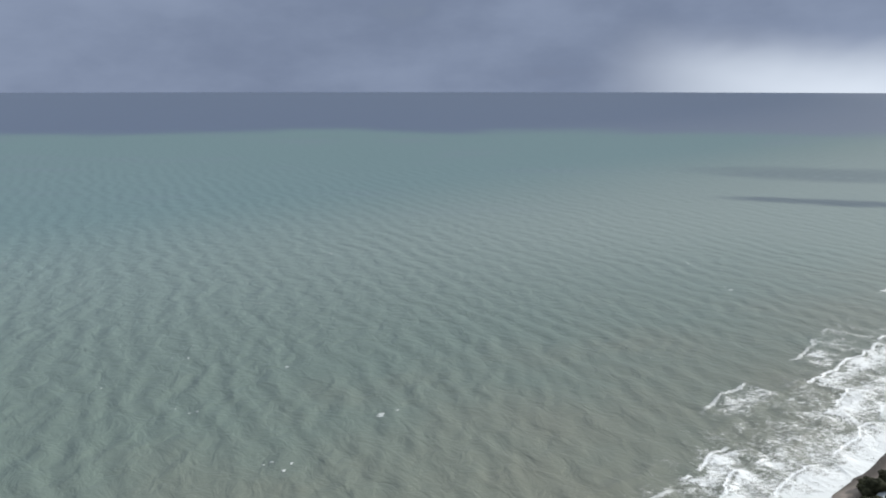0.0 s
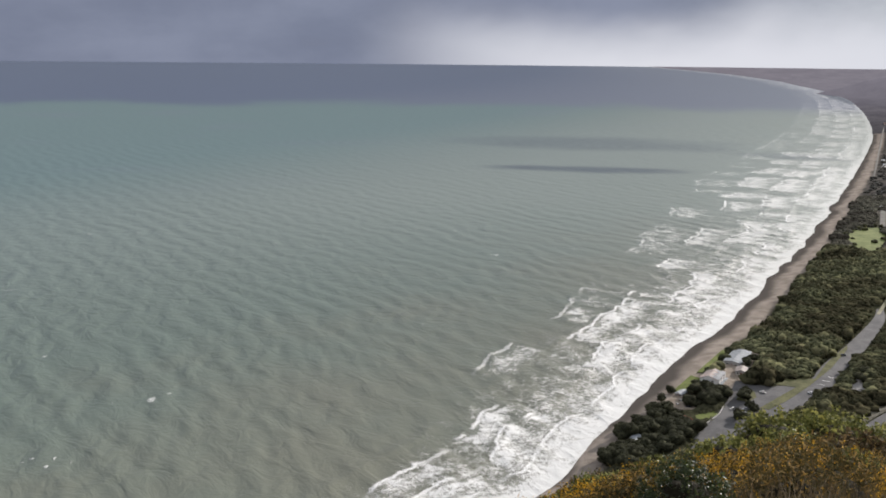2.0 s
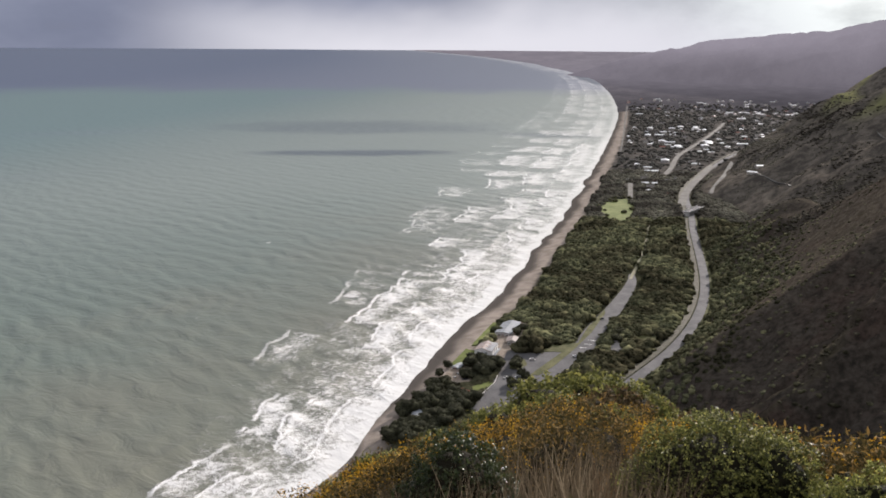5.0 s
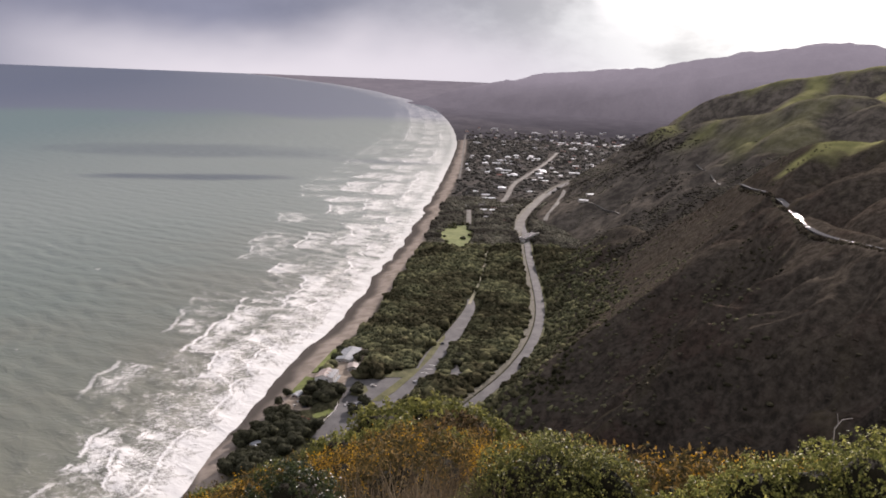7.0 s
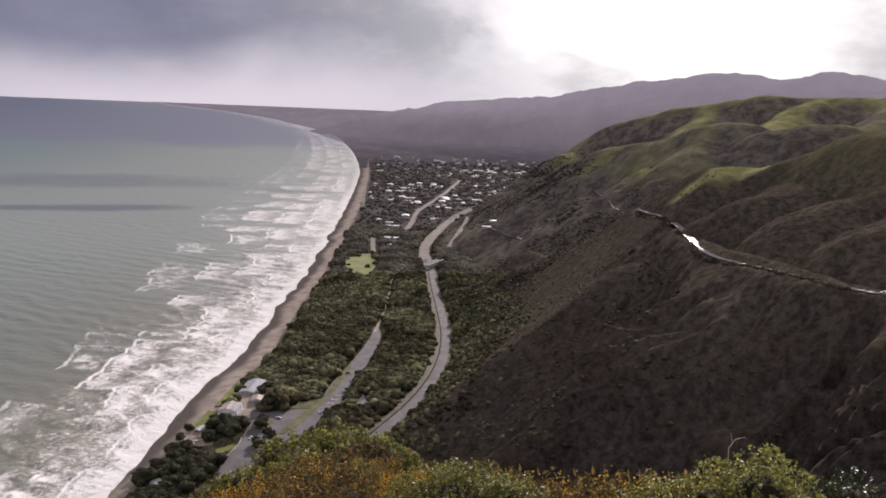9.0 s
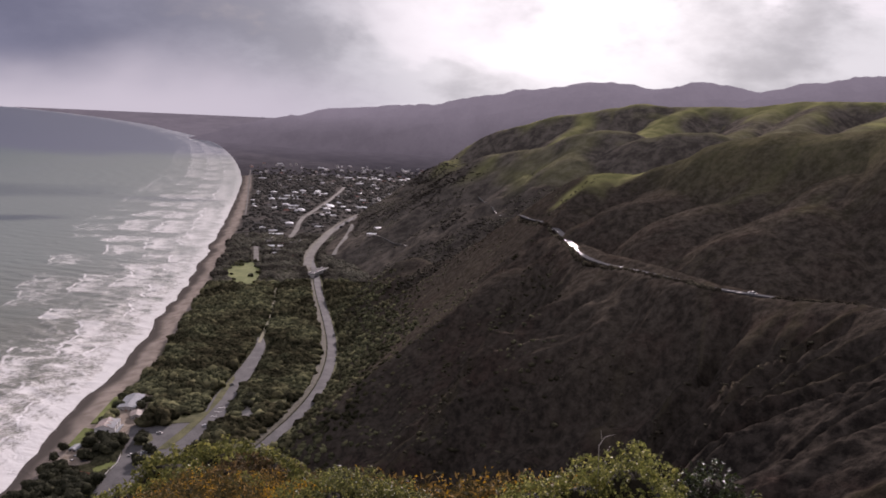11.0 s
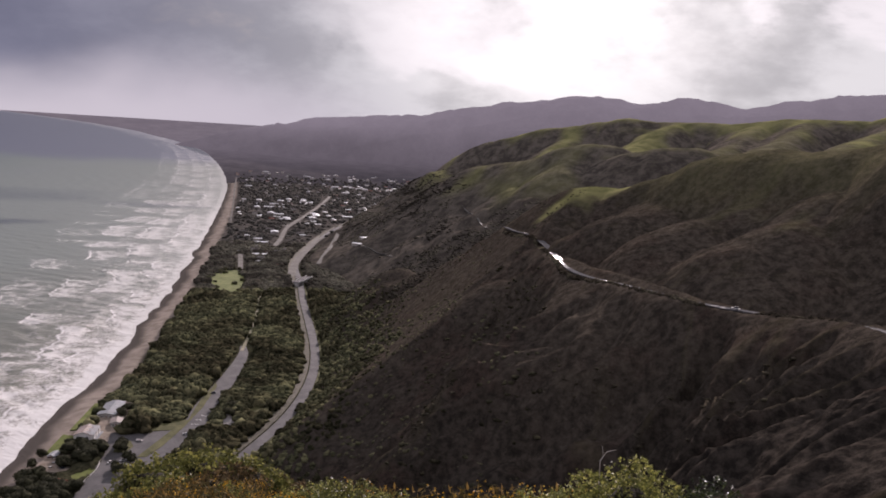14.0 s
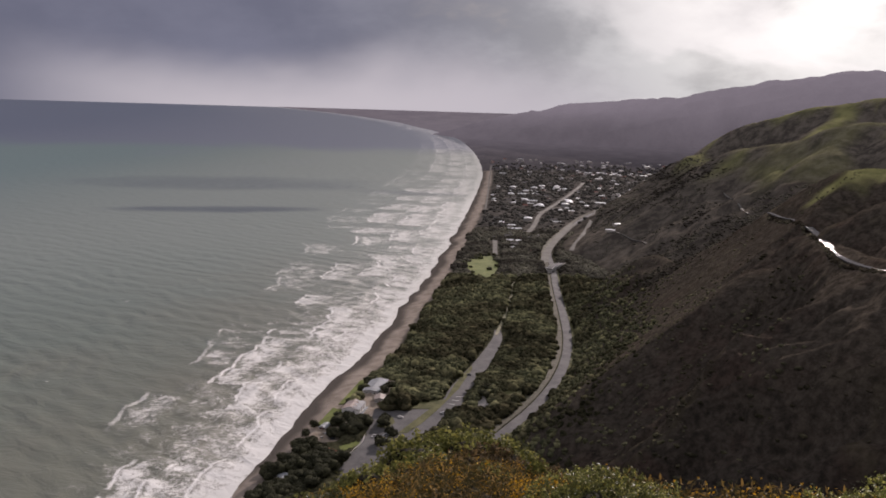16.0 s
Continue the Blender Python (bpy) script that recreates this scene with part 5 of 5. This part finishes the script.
def leaf_cards(g, p, n_, length, width, lift=0.7):
    """Folded pointed leaves, four corners and two faces each."""
    count = len(p)
    face = n_ + g.normal(0, lift, (count, 3))
    face /= np.linalg.norm(face, axis=1)[:, None]
    along = np.cross(face, g.normal(size=(count, 3)))
    along /= np.linalg.norm(along, axis=1)[:, None]
    side = np.cross(face, along)
    s = g.uniform(0.65, 1.25, (count, 1))
    tip, mid = p + along * length * s, p + along * length * 0.45 * s
    left, right = mid + side * width * s + face * width * 0.35, mid - side * width * s + face * width * 0.35
    v = np.stack([p, left, tip, right], 1).reshape(-1, 3)
    k = np.arange(count)[:, None] * 4
    return v, np.concatenate([k + np.array([[0, 2, 1]]), k + np.array([[0, 3, 2]])], 0)


def leafy_bush(lobes, leaves, length, width, material, seed, label, name="bush", skirt=-0.35):
    """A bush of folded leaves on lobes over solid cores coloured dark as inner shade, on a few stems."""
    root = new(name)
    g = np.random.default_rng(seed)
    tufts, out = crown_points(g, max(60, leaves // 8), lobes, skirt)
    pick = g.integers(len(tufts), size=leaves)
    puff_ = np.clip(g.normal(0, 1.0, (leaves, 3)), -1.8, 1.8)
    p = tufts[pick] + (puff_ * 0.55 + out[pick] * np.abs(puff_[:, :1])) * length * 0.65
    n_ = out[pick] + puff_ * 0.45
    v, f = leaf_cards(g, p, n_, length, width)
    tagged(new("foliage", mesh_of("foliage", v, f, material)), kind="stuff").parent = root
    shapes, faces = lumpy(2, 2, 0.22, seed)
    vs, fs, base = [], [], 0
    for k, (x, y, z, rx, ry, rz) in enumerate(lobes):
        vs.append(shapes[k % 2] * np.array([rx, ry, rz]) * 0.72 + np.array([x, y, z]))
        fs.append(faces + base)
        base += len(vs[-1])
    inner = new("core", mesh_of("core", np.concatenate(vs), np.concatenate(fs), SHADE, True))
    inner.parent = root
    r = random.Random(seed)
    for k, (x, y, z, rx, ry, rz) in enumerate(lobes[:4]):
        bm = bmesh.new()
        limb(bm, (x * 0.3 + r.uniform(-0.1, 0.1), y * 0.3, -0.35), (x, y, z), 0.035, 0.012, 5)
        part("stem", bm, BARK, root)
    return tagged(root, label, "bush")


def on_slope(ob, az, d, rz=0.0, size=1.0):
    x, y = d * math.sin(radians(az)), d * math.cos(radians(az))
    ob.matrix_basis = pose(x, y, soil_at(x, y), rz=rz)
    ob.scale = (size,) * 3
    return ob


# lobes are given facing the eye: x across, y away, z up
on_slope(leafy_bush([(0, 0, 0.95, 0.62, 0.6, 0.78), (-0.42, -0.1, 0.7, 0.4, 0.42, 0.55), (0.42, -0.1, 0.74, 0.38, 0.42, 0.58), (0.05, 0.4, 0.8, 0.5, 0.45, 0.62)], 12000, 0.040, 0.014, GLOSSY, 11,
                    "rounded dark green bush with glossy leaves on the slope"), 35.1, 9.9, -35, 0.92)
olive_bush = on_slope(leafy_bush([(-0.1, 0, 1.02, 0.95, 0.8, 0.9), (-0.72, 0, 0.72, 0.55, 0.6, 0.68), (0.66, 0, 1.05, 0.58, 0.6, 0.78), (0.1, 0.5, 0.95, 0.9, 0.6, 0.8)], 34000, 0.031, 0.0115, OLIVE, 12,
                    "broad olive-green bush on bare grey stems", skirt=0.0), 51.4, 10.4, -51, 0.93)
g = np.random.default_rng(77)
bm = bmesh.new()
for _ in range(46):
    x, y = g.uniform(-1.15, 1.0), g.uniform(-0.95, -0.7)
    limb(bm, (x * 0.8, y + 0.25, -0.3), (x + g.normal(0, 0.12), y, g.uniform(0.35, 0.85)), 0.012, 0.005, 4)
tagged(part("bare_stem", bm, surface("grey_twigs", (0.10, 0.085, 0.075), (0.22, 0.19, 0.17), 9.0, 0.85), olive_bush, "bare grey stems"), kind="stuff")
big_bush = on_slope(leafy_bush([(0.05, 0, 1.32, 0.62, 0.7, 0.86), (-0.52, -0.1, 1.22, 0.5, 0.6, 0.74), (-1.0, -0.2, 1.1, 0.55, 0.6, 0.7), (-1.5, -0.3, 0.84, 0.55, 0.5, 0.62), (-2.0, -0.3, 0.60, 0.5, 0.5, 0.52), (0.42, -0.2, 0.95, 0.42, 0.5, 0.7), (0, 0.5, 1.05, 0.7, 0.6, 0.8)],
                                38000, 0.031, 0.012, BRIGHT, 13, "large yellow-green leafy bush with a bare twig on top"), 69.7, 10.4, -69.6, 1.02)
bm = bmesh.new()
limb(bm, (-0.35, 0, 1.6), (-0.37, 0, 2.20), 0.008, 0.006, 5)
limb(bm, (-0.37, 0, 2.19), (-0.31, 0, 2.30), 0.007, 0.005, 5)
limb(bm, (-0.31, 0, 2.30), (-0.21, 0, 2.34), 0.006, 0.003, 5)
limb(bm, (-0.34, 0, 2.25), (-0.36, 0, 2.36), 0.004, 0.002, 5)
part("twig", bm, surface("bleached_twig", (0.32, 0.28, 0.25), (0.48, 0.44, 0.40), 8.0, 0.8), big_bush, "bare pale twig")
on_slope(leafy_bush([(0, 0, 1.45, 0.42, 0.5, 0.75), (-0.3, 0.1, 1.3, 0.4, 0.4, 0.7), (0.35, 0, 1.2, 0.4, 0.4, 0.7)], 4600, 0.048, 0.016, GLOSSY, 14, "small dark bush behind the yellow-green one"), 74.6, 11.4, -74)
on_slope(leafy_bush([(0, 0, 1.05, 0.5, 0.5, 0.72), (0.5, 0, 0.8, 0.45, 0.45, 0.6), (-0.4, 0, 1.0, 0.4, 0.4, 0.65)], 4800, 0.05, 0.017, BRIGHT, 15, "low yellow-green bush on the slope"), 77.8, 10.2, -77)
on_slope(leafy_bush([(0, 0, 0.55, 0.42, 0.4, 0.5), (0.3, 0, 0.42, 0.3, 0.3, 0.4)], 1800, 0.055, 0.018, OLIVE, 16, "small green bush at the edge of the slope"), 21.4, 11.5, -21)
on_slope(leafy_bush([(0, 0, 0.55, 0.5, 0.5, 0.5), (-0.45, 0, 0.5, 0.4, 0.4, 0.42), (0.4, 0, 0.45, 0.4, 0.4, 0.4)], 3600, 0.046, 0.016, BRIGHT, 17, "low yellow-green bush in front of the gorse"), 60.2, 10.0, -60, 0.7)

# scrub on the brow below
MANUKA = foliage("brow_scrub", (0.058, 0.066, 0.020), (0.175, 0.182, 0.053), (0.34, 0.32, 0.09), 0.75, 0.28, 1.2, 0.12)
DUSKY = foliage("brown_scrub", (0.050, 0.038, 0.020), (0.140, 0.098, 0.048), (0.24, 0.16, 0.07), 0.8, 0.25, 1.2, 0.1)
brow = [leafy_bush([(0, 0, 1.2, 1.5, 1.4, 1.25), (-1.0, 0.2, 0.9, 0.9, 0.9, 0.9), (1.0, -0.2, 0.9, 0.9, 1.0, 0.95)], 1900, 0.20, 0.062, MANUKA, 21, "green wind-shaped scrub bush on the brow"),
        leafy_bush([(0, 0, 1.0, 1.2, 1.2, 1.0), (0.8, 0.3, 0.8, 0.8, 0.8, 0.75)], 1500, 0.18, 0.058, DUSKY, 22, "brown wind-shaped scrub bush on the brow"),
        leafy_bush([(0, 0, 0.8, 1.0, 1.0, 0.8), (-0.6, 0.3, 0.7, 0.7, 0.7, 0.6)], 1400, 0.16, 0.05, OLIVE, 23, "low green scrub bush on the brow")]
r = random.Random(31)
for ob in brow:
    tagged(ob, group="brow scrub")
places = [(r.uniform(36.5, 50.0), r.uniform(33, 62)) for _ in range(58)] + [(r.uniform(29, 38.5), r.uniform(40, 54)) for _ in range(18)] + [(r.uniform(27, 37), r.uniform(20, 42)) for _ in range(14)]
placed = [False] * 3
for az, d in places:
    k = r.choice((0, 0, 1, 2, 2))
    size = r.uniform(0.75, 1.4) * (0.8 if d < 40 else 1.0)
    if az < 40.0:
        size = r.uniform(0.58, 0.80)
    if placed[k]:
        on_slope(copy_thing(brow[k], pose(0, 0, 0)), az, d, r.uniform(0, 360), size)
    else:
        on_slope(brow[k], az, d, r.uniform(0, 360), size)
        placed[k] = True


for _ in range(20):
    on_slope(copy_thing(brow[r.choice((0, 2, 2))], pose(0, 0, 0)), r.uniform(26, 49), r.uniform(15, 34), r.uniform(0, 360), r.uniform(0.36, 0.55))


def gorse(seed, spread, tall, bloom):
    """A spiny bush of many sprigs, tipped with yellow flowers."""
    root = new("gorse_bush")
    g = np.random.default_rng(seed)
    lobes = [(0, 0, tall * 0.45, spread, spread, tall * 0.5), (spread * 0.5, 0.2, tall * 0.4, spread * 0.6, spread * 0.6, tall * 0.42), (-spread * 0.5, -0.1, tall * 0.42, spread * 0.6, spread * 0.6, tall * 0.44)]
    count = 520
    p, n_ = crown_points(g, count, lobes)
    up = n_ * 0.55 + np.array([0, 0, 0.75]) + g.normal(0, 0.22, (count, 3))
    up /= np.linalg.norm(up, axis=1)[:, None]
    vs = []
    for k in range(4):
        base = p + up * (0.07 * k) + g.normal(0, 0.015, (count, 3))
        out = up + g.normal(0, 0.55, (count, 3))
        vs.append((base, out / np.linalg.norm(out, axis=1)[:, None]))
    bp, bo = np.concatenate([a for a, _ in vs]), np.concatenate([b for _, b in vs])
    v, f = leaf_cards(g, bp, bo, 0.10, 0.014, 0.9)
    tagged(new("spiny_growth", mesh_of("spiny_growth", v, f, SPINES)), kind="stuff").parent = root
    live = g.random(count) < bloom
    fp = np.concatenate([p[live] + up[live] * (0.08 + 0.042 * k) + g.normal(0, 0.018, (live.sum(), 3)) for k in range(7)])
    v, f = leaf_cards(g, fp, np.repeat(up[live][None], 7, 0).reshape(-1, 3), 0.034, 0.013, 0.9)
    flowers = new("bloom", mesh_of("bloom", v, f, FLOWERS))
    flowers.parent = root
    tagged(flowers, "orange-yellow flowers", kind="stuff")
    # solid core, coloured dark for the shade among the sprigs
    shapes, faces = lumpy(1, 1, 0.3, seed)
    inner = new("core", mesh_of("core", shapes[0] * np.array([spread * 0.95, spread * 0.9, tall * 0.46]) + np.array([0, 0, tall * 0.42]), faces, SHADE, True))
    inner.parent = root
    bm = bmesh.new()
    limb(bm, (0, 0, -0.3), (0.03, 0.02, tall * 0.5), 0.05, 0.02, 5)
    part("stem", bm, BARK, root)
    return tagged(root, "spiny gorse bush with orange-yellow flowers on the slope", "gorse", "gorse on the slope")


kinds = [gorse(41, 0.75, 1.2, 0.6), gorse(42, 0.6, 1.35, 0.2), gorse(43, 0.85, 1.05, 0.8), gorse(44, 0.7, 1.3, 0.05)]
spots = [(r.uniform(24, 50), r.uniform(12, 23)) for _ in range(72)] + [(r.uniform(53, 67.5), r.uniform(12.5, 17)) for _ in range(24)] + [(r.uniform(44, 52), r.uniform(28, 50)) for _ in range(12)]
started = [False] * 4
spots = [(az, d) for az, d in spots if az > 36 or d > 17 or r.random() < 0.4]
for az, d in spots:
    k = (r.choice((0, 2, 2)) if float(lattice(np.array([az / 3.2]), np.array([d / 5.0]), 7)[0]) > 0.60 else r.choice((1, 3, 3, 3))) if az < 52 else r.choice((3, 3, 3, 3, 1))
    size = r.uniform(0.65, 1.2) if az < 52 else r.uniform(1.15, 1.4)
    if started[k]:
        ob = copy_thing(kinds[k], pose(0, 0, 0))
    else:
        ob, started[k] = kinds[k], True
    on_slope(ob, az, d, r.uniform(0, 360), size)


def blades(name, count, az0, az1, d0, d1, tall, width, material, label, lean=0.25, seed=1):
    """Upright blades or stalks in two joints, joined into one object."""
    g = np.random.default_rng(seed)
    a, d = np.radians(g.uniform(az0, az1, count)), np.sqrt(g.uniform(d0 ** 2, d1 ** 2, count))
    x, y = d * np.sin(a), d * np.cos(a)
    foot = np.stack([x, y, knoll(x, y) - 0.05], -1)
    h = tall * g.uniform(0.45, 1.1, (count, 1))
    bend = g.normal(0, lean, (count, 3)) * h
    bend[:, 2] = 0
    side = np.stack([np.cos(a), -np.sin(a), 0 * a], -1) * width * g.uniform(0.6, 1.3, (count, 1))
    mid = foot + bend * 0.35 + np.array([0, 0, 0.55]) * h
    tip = foot + bend + np.array([0, 0, 1.0]) * h
    v = np.stack([foot - side, foot + side, mid - side * 0.8, mid + side * 0.8, tip], 1).reshape(-1, 3)
    k = np.arange(count)[:, None] * 5
    f = np.concatenate([k + np.array([[0, 1, 3]]), k + np.array([[0, 3, 2]]), k + np.array([[2, 3, 4]])], 0)
    ob = new(name, mesh_of(name, v, f, material))
    return tagged(ob, label, "grass", kind="stuff")


blades("dry_stalks", 3800, 29, 50, 6.0, 14.5, 1.25, 0.0048, STRAW, "tall thin dry brown stalks on the slope", 0.16, 3)
blades("dry_stalks", 1300, 46, 62, 6.5, 10.0, 0.9, 0.005, STRAW, "dry brown stalks between the bushes", 0.2, 4)
RUSSET = foliage("russet_grass", (0.070, 0.036, 0.020), (0.165, 0.088, 0.046), (0.29, 0.17, 0.09), 0.85, 0.25, 2.0, 0.05)
blades("russet_grass", 9000, 19, 36, 6.0, 15.0, 0.75, 0.007, RUSSET, "russet dry grass among the gorse on the slope", 0.3, 8)
blades("russet_grass", 3500, 44, 66, 7.0, 15.0, 0.8, 0.007, RUSSET, "russet dry grass between the bushes", 0.3, 9)
blades("rough_grass", 9000, 18, 50, 6.0, 26.0, 0.55, 0.010, GREEN_BLADES, "rough green and brown grass on the slope", 0.3, 5)
blades("rough_grass", 8000, 18, 84, 8.0, 62.0, 0.7, 0.018, STRAW, "dry tussock grass on the slope", 0.35, 6)
blades("rough_grass", 4000, 50, 84, 6.0, 16.0, 0.6, 0.009, GREEN_BLADES, "rough green grass between the bushes", 0.3, 7)
